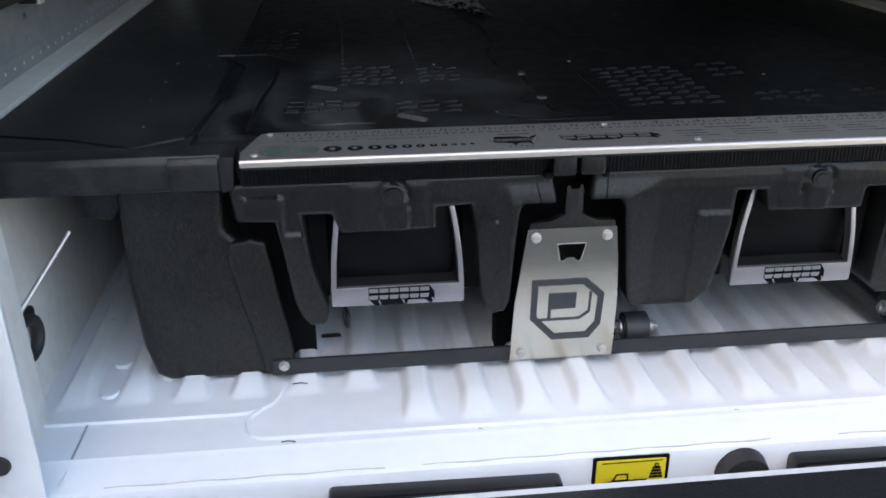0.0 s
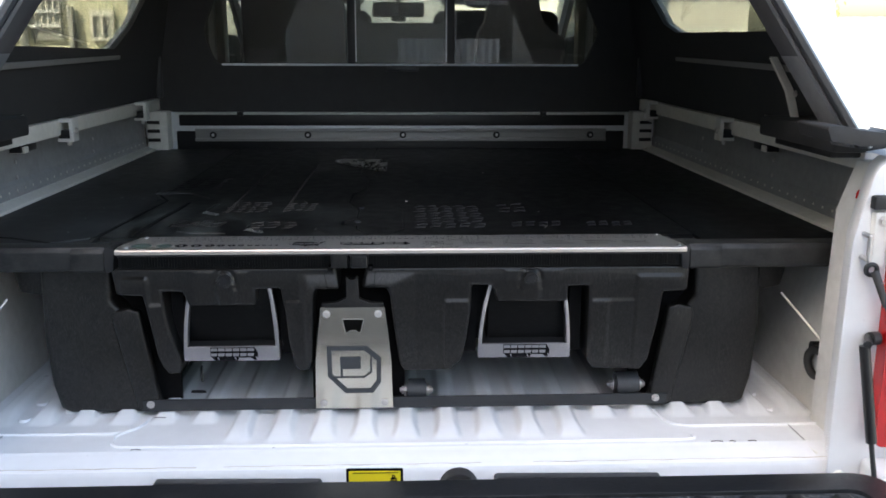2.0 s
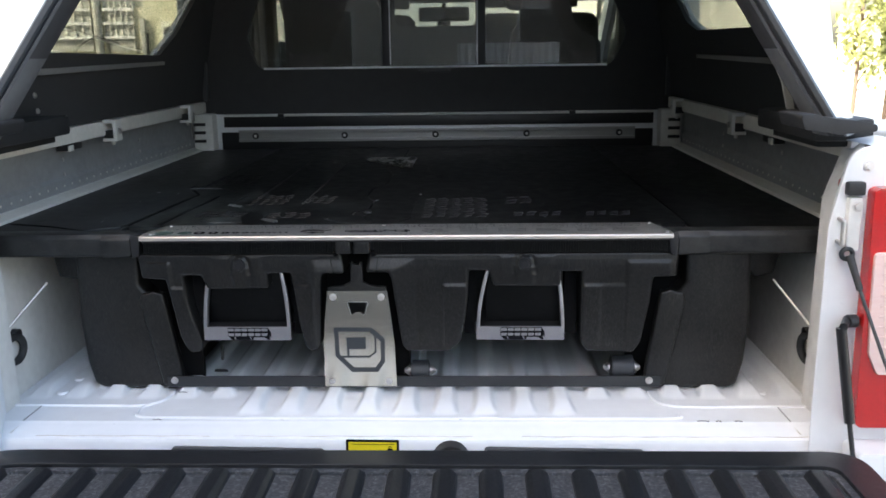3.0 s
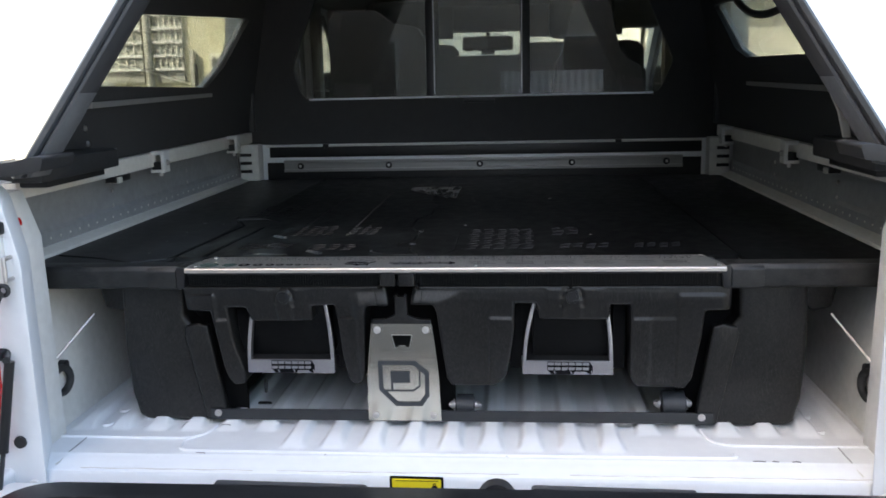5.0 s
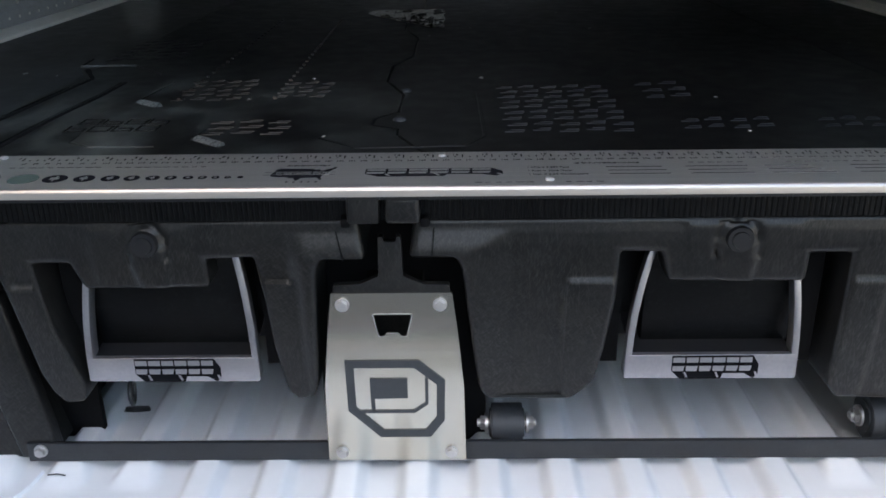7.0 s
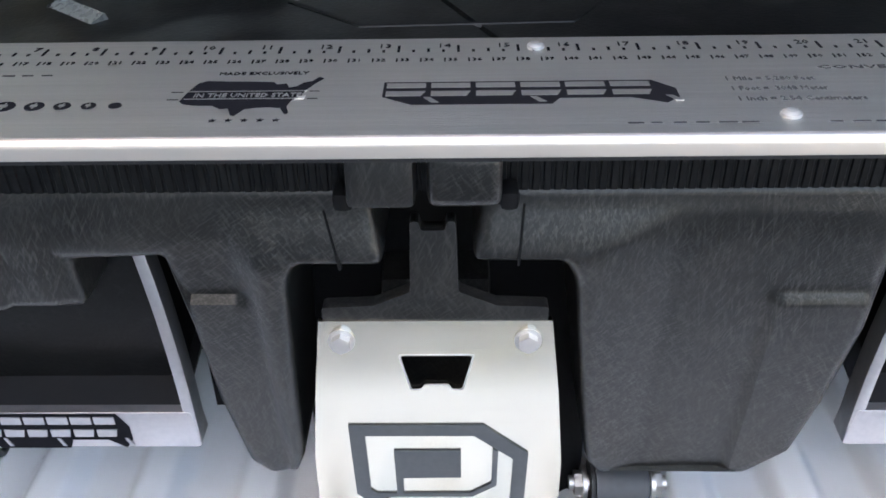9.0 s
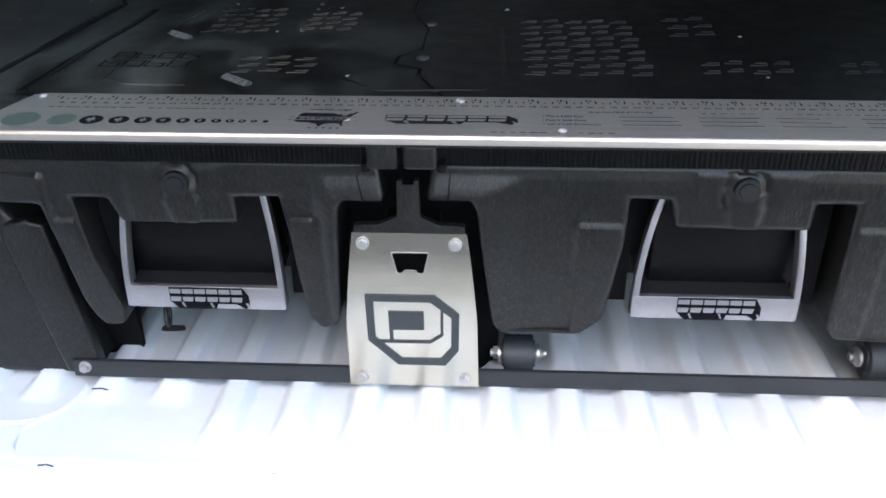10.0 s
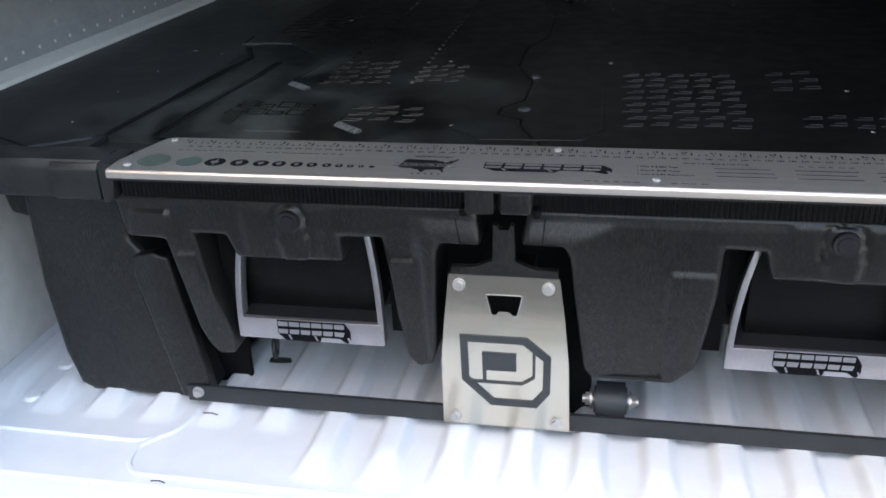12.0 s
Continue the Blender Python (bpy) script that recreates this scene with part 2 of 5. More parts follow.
CLEARL = material("clear_lamp_lens", (0.80, 0.60, 0.56), 0.12, second=(0.72, 0.42, 0.38), scale=120, stretch=(0.3, 1, 3), coat=0.6)
YELLOW = material("yellow_label", (0.80, 0.66, 0.02), 0.45, second=(0.72, 0.58, 0.02), scale=40)
GLASS = glass("window_glass", (0.94, 0.97, 0.94), clear=0.82, dust=0.035)
DARKGL = glass("dark_tinted_glass", (0.90, 0.92, 0.86), clear=0.065)
TINTED = glass("tinted_window_glass", (0.92, 0.95, 0.86), clear=0.50, dust=0.06)
SEAT = material("dark_seat_cloth", (0.03, 0.029, 0.029), 0.85, scale=60, bump=0.2)
DULLA = material("dull_aluminium", (0.36, 0.355, 0.345), 0.5, 0.5, second=(0.26, 0.255, 0.25), scale=16, stretch=(0.1, 3, 3))
MIDG = material("mid_grey_paint", (0.42, 0.42, 0.40), 0.6, scale=6)
BRICKW = material("brown_rendered_wall", (0.34, 0.31, 0.27), 0.85, second=(0.26, 0.235, 0.20), scale=1.5, bump=0.2, bump_scale=50)
TREAD = material("worn_tread_plastic", (0.004, 0.0042, 0.0046), 0.24, second=(0.007, 0.007, 0.008), scale=60, specular=0.31)
TRIM = material("beige_cab_trim", (0.26, 0.24, 0.21), 0.7, scale=30)
PLASTICW = material("clear_glossy_film", (0.007, 0.006, 0.003), 0.05, second=(0.020, 0.016, 0.008), scale=30, rough_var=0.03, specular=0.06)
# Paler than the deck: the glint on chamfered edges is put into the colour.
EDGEG = material("pale_glint_edge_plastic", (0.07, 0.072, 0.07), 0.28, second=(0.04, 0.042, 0.04), scale=60, bump=0.1, specular=0.5)
CHALK = material("pale_scrap", (0.30, 0.30, 0.295), 0.5, scale=60)
CONCRETE = material("concrete", (0.36, 0.355, 0.34), 0.85, second=(0.26, 0.255, 0.245), scale=1.2, bump=0.3, bump_scale=40)
RENDERW = material("beige_render_wall", (0.62, 0.60, 0.46), 0.85, second=(0.56, 0.54, 0.42), scale=2.0, bump=0.2, bump_scale=60)
RENDERL = material("pale_wall", (0.78, 0.77, 0.72), 0.85, second=(0.7, 0.69, 0.64), scale=2.0, bump=0.2, bump_scale=60)
METALW = material("white_corrugated_sheet", (0.72, 0.73, 0.74), 0.5, scale=3)
RUST = material("rust_brown", (0.42, 0.37, 0.31), 0.8, second=(0.60, 0.57, 0.52), scale=40, amount=1.0)
LEAF = material("green_leaves", (0.40, 0.42, 0.16), 0.6, second=(0.26, 0.29, 0.10), scale=8)
BARK = material("brown_bark", (0.14, 0.10, 0.07), 0.9, scale=20, bump=0.5)
ROOFT = material("grey_roof_sheet", (0.32, 0.31, 0.30), 0.7, scale=4)


# ---- shape helpers ----
def finish(name, bm, mat, parent=None, label="", sharp=38):
    bmesh.ops.recalc_face_normals(bm, faces=bm.faces)
    me = bpy.data.meshes.new(name)
    bm.to_mesh(me)
    bm.free()
    me.polygons.foreach_set("use_smooth", [True] * len(me.polygons))
    me.set_sharp_from_angle(angle=radians(sharp))
    me.materials.append(mat)
    ob = new(name, me)
    if parent:
        ob.parent = parent
    if label:
        tagged(ob, label)
    return ob


def part(name, bm, mat, parent, label=""):
    return finish(name, bm, mat, parent, label)


def thing(name, label, category, group="", kind=""):
    return tagged(new(name), label, category, group, kind)


def bevel(bm, offset, segments=2, only=None):
    edges = only or [e for e in bm.edges if len(e.link_faces) == 2 and e.calc_face_angle(0) > 0.3]
    bmesh.ops.bevel(bm, geom=edges, offset=offset, segments=segments, affect="EDGES", clamp_overlap=True, profile=0.6)


def join(bm, other):
    me = bpy.data.meshes.new("tmp")
    other.to_mesh(me)
    other.free()
    bm.from_mesh(me)
    bpy.data.meshes.remove(me)
    return bm


def box(x0, x1, y0, y1, z0, z1, r=0.0, seg=2):
    bm = bmesh.new()
    bmesh.ops.create_cube(bm, size=1)
    for v in bm.verts:
        v.co = Vector(((x0 + x1) / 2 + v.co.x * (x1 - x0), (y0 + y1) / 2 + v.co.y * (y1 - y0), (z0 + z1) / 2 + v.co.z * (z1 - z0)))
    if r:
        bevel(bm, r, seg)
    return bm


def prism(points, axis, a, b, r=0.0, seg=2):
    """A polygon in the plane across axis, pushed from a to b along it. Points are (x, z) for y, (y, z) for x, (x, y) for z."""
    bm = bmesh.new()
    put = {"y": lambda p, h: (p[0], h, p[1]), "x": lambda p, h: (h, p[0], p[1]), "z": lambda p, h: (p[0], p[1], h)}[axis]
    n = len(points)
    lo, hi = [bm.verts.new(put(p, a)) for p in points], [bm.verts.new(put(p, b)) for p in points]
    bm.faces.new(lo), bm.faces.new(hi[::-1])
    for i in range(n):
        bm.faces.new((lo[i], lo[(i + 1) % n], hi[(i + 1) % n], hi[i]))
    bmesh.ops.recalc_face_normals(bm, faces=bm.faces)
    if r:
        bevel(bm, r, seg)
    return bm


def holed(outer, holes, axis, a, b):
    """A plate with openings through it."""
    bm = bmesh.new()
    put = {"y": lambda p: (p[0], a, p[1]), "x": lambda p: (a, p[0], p[1]), "z": lambda p: (p[0], p[1], a)}[axis]
    edges = []
    for loop in [outer, *holes]:
        vs = [bm.verts.new(put(p)) for p in loop]
        edges += [bm.edges.new((vs[i], vs[(i + 1) % len(vs)])) for i in range(len(vs))]
    bmesh.ops.triangle_fill(bm, use_beauty=True, use_dissolve=False, edges=edges)
    out = bmesh.ops.extrude_face_region(bm, geom=list(bm.faces))
    step = {"y": (0, b - a, 0), "x": (b - a, 0, 0), "z": (0, 0, b - a)}[axis]
    bmesh.ops.translate(bm, verts=[v for v in out["geom"] if isinstance(v, bmesh.types.BMVert)], vec=step)
    bmesh.ops.recalc_face_normals(bm, faces=bm.faces)
    return bm


def rounded(points, r, n=5):
    """The polygon with its corners rounded; r may be one radius or one for each corner."""
    rs = r if isinstance(r, (list, tuple)) else [r] * len(points)
    out = []
    for i, p in enumerate(points):
        p, q, s = Vector(p), Vector(points[i - 1]), Vector(points[(i + 1) % len(points)])
        a, b = (q - p).normalized(), (s - p).normalized()
        half = a.angle(b) / 2
        cut = min(rs[i] / max(math.tan(half), 0.05), (q - p).length * 0.49, (s - p).length * 0.49)
        e0, e1 = p + a * cut, p + b * cut
        for k in range(n + 1):
            t = k / n
            out.append(tuple(e0 * (1 - t) ** 2 + p * 2 * t * (1 - t) + e1 * t * t))
    return out


def rod(p, q, r, r2=None, n=16):
    p, q = Vector(p), Vector(q)
    bm = bmesh.new()
    bmesh.ops.create_cone(bm, cap_ends=True, segments=n, radius1=r, radius2=r if r2 is None else r2, depth=(q - p).length)
    m = Matrix.Translation((p + q) / 2) @ (q - p).to_track_quat("Z", "Y").to_matrix().to_4x4()
    bmesh.ops.transform(bm, matrix=m, verts=bm.verts)
    return bm


def tube(points, r, n=10):
    bm = bmesh.new()
    for p, q in zip(points, points[1:]):
        join(bm, rod(p, q, r, n=n))
    for p in points[1:-1]:
        s = bmesh.new()
        bmesh.ops.create_uvsphere(s, u_segments=n, v_segments=6, radius=r)
        bmesh.ops.translate(s, verts=s.verts, vec=p)
        join(bm, s)
    return bm


def ring(centre, axis, major, minor, n=28, k=10):
    bm = bmesh.new()
    u = Vector(axis).orthogonal().normalized()
    w = Vector(axis).normalized()
    v = w.cross(u)
    grid = [[bm.verts.new(Vector(centre) + (u * math.cos(a) + v * math.sin(a)) * (major + minor * math.cos(c)) + w * minor * math.sin(c))
             for c in [2 * math.pi * j / k for j in range(k)]] for a in [2 * math.pi * i / n for i in range(n)]]
    for i in range(n):
        for j in range(k):
            bm.faces.new((grid[i][j], grid[(i + 1) % n][j], grid[(i + 1) % n][(j + 1) % k], grid[i][(j + 1) % k]))
    return bm


def sweep_x(profile, x0, x1, thick=0.0):
    """A sheet of (y, z) profile drawn out along x, given a thickness below it."""
    bm = bmesh.new()
    a, b = [bm.verts.new((x0, y, z)) for y, z in profile], [bm.verts.new((x1, y, z)) for y, z in profile]
    for i in range(len(profile) - 1):
        bm.faces.new((a[i], a[i + 1], b[i + 1], b[i]))
    if thick:
        bmesh.ops.recalc_face_normals(bm, faces=bm.faces)
        bmesh.ops.solidify(bm, geom=list(bm.faces), thickness=thick)
    return bm


def ribbon(points, w, z0, z1, closed=False):
    """A flat strip of width w along points (x, y), mitred at its corners, from z0 to z1."""
    bm = bmesh.new()
    pts = [Vector(p) for p in points]
    n = len(pts)
    rows = []
    for i, p in enumerate(pts):
        a = (p - pts[i - 1]).normalized() if closed or i > 0 else None
        b = (pts[(i + 1) % n] - p).normalized() if closed or i < n - 1 else None
        d = ((a or b) + (b or a)).normalized()
        s = Vector((-d.y, d.x)) * w / 2 / max(0.5, d.dot(b or a))
        rows.append([bm.verts.new((*(p + s * k), z)) for k, z in ((-1, z0), (-0.6, z1), (0.6, z1), (1, z0))])
    for i in range(n if closed else n - 1):
        q, r = rows[i], rows[(i + 1) % n]
        for k in range(3):
            bm.faces.new((q[k], r[k], r[k + 1], q[k + 1]))
    return bm


def eased(points, r, n=5):
    """An open path with its corners rounded."""
    out = [points[0]]
    for q, p, s in zip(points, points[1:], points[2:]):
        p, q, s = Vector(p), Vector(q), Vector(s)
        cut = min(r, (q - p).length * 0.49, (s - p).length * 0.49)
        e0, e1 = p + (q - p).normalized() * cut, p + (s - p).normalized() * cut
        out += [tuple(e0 * (1 - k / n) ** 2 + p * 2 * k / n * (1 - k / n) + e1 * (k / n) ** 2) for k in range(n + 1)]
    return out + [points[-1]]


def writing(bm, text, size, m, width=None, align="LEFT", depth=0.0002):
    """Adds text in the built-in font to bm; m places it (text runs along x, up along y)."""
    cu = bpy.data.curves.new("tmp", "FONT")
    cu.body, cu.size, cu.align_x, cu.resolution_u, cu.extrude = text, size, align, 1, depth
    ob = bpy.data.objects.new("tmp", cu)
    me = bpy.data.meshes.new_from_object(ob)
    if width:
        xs = [v.co.x for v in me.vertices]
        me.transform(Matrix.Diagonal((width / max(1e-6, max(xs) - min(xs)), 1, 1, 1)))
    me.transform(m)
    bm.from_mesh(me)
    bpy.data.objects.remove(ob)
    bpy.data.curves.remove(cu)
    bpy.data.meshes.remove(me)


def hexbolt(parent, at, way, r=0.0075, h=0.005, name="bolt", mat=None, washer=True):
    """A flanged hexagon bolt whose head points along way."""
    at, way = Vector(at), Vector(way).normalized()
    bm = rod(at + way * (0.0015 if washer else 0), at + way * h, r, r * 0.92, 6)
    if washer:
        join(bm, rod(at - way * 0.0005, at + way * 0.0016, r * 1.3, n=20))
    return part(name, bm, mat or ZINC, parent)


def dome(parent, at, way, r=0.005, name="screw", mat=None):
    at, way = Vector(at), Vector(way).normalized()
    bm = rod(at - way * 0.001, at + way * r * 0.25, r, r * 0.92, 16)
    join(bm, rod(at + way * r * 0.25, at + way * r * 0.5, r * 0.92, r * 0.55, 16))
    join(bm, rod(at + way * r * 0.5, at + way * r * 0.55, r * 0.55, r * 0.2, 16))
    return part(name, bm, mat or ZINC, parent)


# Matt near-black for small parts; also stands in for shade in open gaps.
VOID = material("matt_black_parts_and_shade", (0.006, 0.006, 0.0065), 0.8, scale=40, specular=0.1)


# ---- ground and surroundings ----
def ground():
    bm = bmesh.new()
    bmesh.ops.create_grid(bm, x_segments=8, y_segments=8, size=400)
    bmesh.ops.translate(bm, verts=bm.verts, vec=(0, 0, -0.80))
    return tagged(finish("ground", bm, CONCRETE), "grey concrete yard", "ground", kind="structure")


ground()

# ---- pickup truck: bed, tailgate, cab ----
truck = thing("pickup_truck", "white double cab pickup truck with its tailgate let down", "truck")

PITCH, RISE = 0.0672, 0.0110


def bed_floor():
    """Corrugated steel floor: the middle ridges reach further back than the outer ones and run out in long slopes."""
    centres = [(i - 10) * PITCH + 0.0055 for i in range(21)]
    xs, ys = {-0.78, 0.78}, [-0.072] + [-0.052 + 0.006 * k for k in range(24)] + [0.12, 0.3, 0.8, 1.42]
    for c in centres:
        xs |= {c + k * 0.0023 for k in range(-11, 12)}

    def height(x, y):
        for i, c in enumerate(centres):
            end = -0.046 if 6 <= i <= 14 else 0.026
            run = min(1, max(0, (y - end) / 0.050))
            half = 0.0080 + 0.0060 * (1 - run)
            side = 1 - min(1, max(0, (abs(x - c) - half) / 0.0135))
            if side > 0 and run > 0:
                return RISE * side * side * (3 - 2 * side) * (1 - (1 - run) ** 1.7)
        return 0.0

    xs = sorted(xs)
    bm = bmesh.new()
    grid = [[bm.verts.new((x, y, height(x, y))) for x in xs] for y in ys]
    for j in range(len(ys) - 1):
        for i in range(len(xs) - 1):
            bm.faces.new((grid[j][i], grid[j][i + 1], grid[j + 1][i + 1], grid[j + 1][i]))
    return part("bed_floor", bm, PAINT, truck, "white painted corrugated steel bed floor")


floor_part = bed_floor()
part("sill", sweep_x([(-0.072, 0.0), (-0.078, -0.003), (-0.098, -0.004), (-0.101, -0.006), (-0.112, -0.007), (-0.119, -0.010), (-0.1225, -0.018), (-0.1225, -0.20)], -0.705, 0.705), PAINT, truck, "white painted rear sill with a thin rust line")
for path in ([(-0.70, -0.006), (-0.462, -0.008), (-0.436, 0.006), (-0.427, 0.03), (-0.425, 0.052)],
             [(-0.447, -0.002), (-0.462, -0.018), (-0.457, -0.047), (-0.445, -0.0575), (0.0, -0.0615), (0.455, -0.0605), (0.470, -0.054), (0.466, -0.046)],
             [(0.70, -0.010), (0.47, -0.011), (0.446, -0.002), (0.437, 0.022), (0.435, 0.052)]):
    part("floor_bead", ribbon(eased(path, 0.016), 0.006, 0.0, 0.0032), PAINT, floor_part)
for sx in (-1, 1):
    part("floor_seam", ribbon([(sx * 0.641, -0.010), (sx * 0.642, -0.072)], 0.0028, 0.0002, 0.0010), GREYW, floor_part)
    part("sill_seam", ribbon([(sx * 0.643, -0.080), (sx * 0.645, -0.110)], 0.0028, -0.0050, -0.0034), DIRTY, floor_part)
    for x, y in ((0.564, 0.085), (0.630, 0.052), (0.628, 0.12)):
        part("floor_dimple", rod((sx * x, y, -0.002), (sx * x, y, 0.004), 0.013, 0.010, 18), PAINT, floor_part)
for i, (x, y, w) in enumerate(((-0.404, 0.0395, 0.018), (-0.413, -0.067, 0.016), (0.50, -0.070, 0.020), (0.525, -0.0705, 0.010), (0.557, -0.0705, 0.014), (-0.2, -0.068, 0.005), (0.1, -0.066, 0.006))):
    z = 0.0062 if i == 0 else 0.0004 if y > -0.072 else -0.0028
    part("paint_chip", ribbon([(x - w / 2, y), (x, y + 0.0015), (x + w / 2, y - 0.001)], 0.0028 if 1 < i < 5 else 0.0016 if i < 2 else 0.0008, z, z + 0.0006), RUBBER if i < 5 else GREYW, floor_part)
part("rubber_plug", rod((-0.368, 0.159, 0.0), (-0.368, 0.161, 0.004), 0.014, 0.012, 24), RUBBER, floor_part)


for x0, x1 in ((-0.60, -0.31), (-0.27, 0.12), (0.20, 0.66)):
    n = int((x1 - x0) / 0.02)
    part("rust_line", ribbon([(x0 + (x1 - x0) * k / n, -0.1135 + 0.0008 * math.sin(k * 1.7)) for k in range(n + 1)], 0.0009, -0.0085, -0.0068), RUST, truck, "thin rust line along the sill")


def bed_side(s):
    """Inner bed wall with its flange at deck height, dusty upper panel and rail."""
    side = part("bed_side", prism([(s * 0.70, -0.06), (s * 0.715, 0.16), (s * 0.745, 0.285), (s * 0.755, 0.294), (s * 0.797, 0.300), (s * 0.797, 0.40), (s * 0.85, 0.46), (s * 0.90, 0.42), (s * 0.91, 0.1), (s * 0.88, -0.25), (s * 0.80, -0.25), (s * 0.78, -0.06)], "y", -0.04, 1.46), DIRTY, truck, "dusty white painted steel bed side")
    panel = part("side_panel", prism([(s * 0.796, 0.305), (s * 0.783, 0.305), (s * 0.783, 0.334), (s * 0.790, 0.342), (s * 0.790, 0.392), (s * 0.786, 0.398), (s * 0.786, 0.418), (s * 0.796, 0.418)], "y", 0.03, 1.38), GREYW, side, "dusty grey inner side panel with a row of small holes")
    first = part("rivet", rod((s * 0.7835, 0.08, 0.322), (s * 0.7818, 0.08, 0.322), 0.0024, n=8), CREAM, side)
    for i in range(1, 34):
        r = new("rivet", first.data)
        r.parent, r.location = side, (0, i * 0.038, 0)
    for y in (0.48, 0.93):
        for z in (0.346, 0.378):
            dome(side, (s * 0.790, y, z), (-s, 0, 0.2), 0.005)
    part("canopy_rail", box(*sorted((s * 0.742, s * 0.80)), 0.03, 1.40, 0.418, 0.452, 0.004), CREAM, side, "off-white canopy mounting rail")
    part("rail_slot", box(*sorted((s * 0.775, s * 0.752)), 0.425, 0.500, 0.402, 0.4175, 0.001), SMOOTHB, side)
    part("slot_tab", box(*sorted((s * 0.775, s * 0.748)), 0.432, 0.452, 0.4005, 0.4130, 0.001), CREAM, side)
    part("flange_strip", prism([(s * 0.750, 0.285), (s * 0.752, 0.3030), (s * 0.787, 0.3100), (s * 0.787, 0.285)], "y", -0.02, 1.40, 0.001), CREAM, side)
    return side


sides = {s: bed_side(s) for s in (-1, 1)}


def rear_pillar(s):
    """The post beside the tailgate opening, with latch striker, cable anchor and gas strut."""
    shape = prism(rounded([(s * 0.652, -0.20), (s * 0.648, 0.05), (s * 0.650, 0.34), (s * 0.675, 0.455), (s * 0.76, 0.468), (s * 0.80, 0.40), (s * 0.80, -0.25)], [0.01, 0.05, 0.08, 0.04, 0.03, 0.02, 0.01]), "y", -0.135, -0.045, 0.008, 3)
    for v in shape.verts:
        if v.co.y > -0.07 and abs(v.co.x) < 0.70:
            v.co.x += s * 0.036
    post = part("rear_pillar", shape, PAINT, truck, "white painted rear post of the tailgate opening")
    part("inner_return", prism([(s * 0.688, -0.02), (s * 0.694, 0.36), (s * 0.72, 0.44), (s * 0.76, 0.44), (s * 0.76, -0.02)], "y", -0.06, 0.012, 0.004), DIRTY, post)
    latch = part("latch_striker", box(*sorted((s * 0.672, s * 0.692)), -0.148, -0.134, 0.305, 0.385, 0.004), DIRTY, post, "grey steel tailgate latch striker")
    part("striker_loop", tube([(s * 0.664, -0.136, 0.352), (s * 0.662, -0.158, 0.352), (s * 0.662, -0.158, 0.318), (s * 0.664, -0.136, 0.318)], 0.0035), ZINC, latch)
    part("buffer", box(*sorted((s * 0.668, s * 0.694)), -0.15, -0.134, 0.388, 0.408, 0.004), RUBBER, post, "black rubber buffer")
    hexbolt(post, (s * 0.684, -0.148, 0.372), (0, -1, 0), 0.006)
    hexbolt(post, (s * 0.700, -0.136, 0.43), (0, -1, 0), 0.006, mat=DIRTY)
    dome(post, (s * 0.668, -0.136, -0.030), (0, -1, 0.1), 0.011, "plug", DIRTY)
    if s < 0:
        part("drain_plug", rod((-0.684, -0.132, 0.046), (-0.684, -0.139, 0.046), 0.011, 0.010, 24), RUBBER, post, "black rubber plug")
    cable = part("tailgate_cable", rod((s * 0.676, -0.155, 0.300), (s * 0.684, -0.180, 0.255), 0.006, 0.0045), RUBBER, post, "tailgate stay cable with a rubber sleeve")
    part("wire", tube([(s * 0.684, -0.180, 0.255), (s * 0.706, -0.27, 0.13), (s * 0.728, -0.40, 0.01)], 0.0026), STEELB, cable)
    part("eyelet", ring((s * 0.675, -0.147, 0.301), (0, 1, 0), 0.008, 0.0035), STEELB, cable)
    strut = part("gas_strut", rod((s * 0.672, -0.158, 0.190), (s * 0.690, -0.175, 0.045), 0.0078), SMOOTHB, post, "black tailgate gas strut")
    part("strut_rod", rod((s * 0.690, -0.175, 0.045), (s * 0.703, -0.19, -0.06), 0.0038), STEELB, strut)
    part("ball_joint", join(rod((s * 0.690, -0.134, 0.197), (s * 0.672, -0.166, 0.194), 0.006), rod((s * 0.698, -0.145, 0.197), (s * 0.686, -0.147, 0.197), 0.010)), STEELB, strut)
    return post


for s in (-1, 1):
    rear_pillar(s)


def tail_light(s):
    lamp = part("tail_light", prism(rounded([(s * 0.702, 0.40), (s * 0.703, 0.24), (s * 0.704, 0.1), (s * 0.706, 0.030), (s * 0.86, 0.030), (s * 0.87, 0.40)], 0.012), "y", -0.160, -0.03, 0.008, 3), RED, truck, "red tail light cluster with a clear centre")
    lens = part("clear_lens", prism(rounded([(s * 0.708, 0.306), (s * 0.709, 0.22), (s * 0.713, 0.150), (s * 0.728, 0.118), (s * 0.866, 0.120), (s * 0.866, 0.306)], 0.008), "y", -0.166, -0.15, 0.004, 3), CLEARL, lamp, "clear ribbed lamp lens")
    for k in range(9):
        part("lens_rib", box(*sorted((s * 0.722, s * 0.862)), -0.1675, -0.1655, 0.160 + k * 0.016, 0.163 + k * 0.016, 0.0006), CLEARL, lens)
    return lamp


for s in (-1, 1):
    tail_light(s)
    part("rear_quarter", prism(rounded([(s * 0.79, 0.47), (s * 0.79, 0.39), (s * 0.86, 0.39), (s * 0.915, 0.30), (s * 0.93, 0.05), (s * 0.90, -0.3), (s * 0.955, 0.1), (s * 0.94, 0.38), (s * 0.90, 0.465)], 0.01), "y", -0.12, 1.46), PAINT, truck)
    part("corner_panel", prism(rounded([(s * 0.70, -0.0), (s * 0.93, -0.0), (s * 0.90, -0.32), (s * 0.72, -0.32)], 0.01), "y", -0.19, -0.05, 0.01), PAINT, truck)

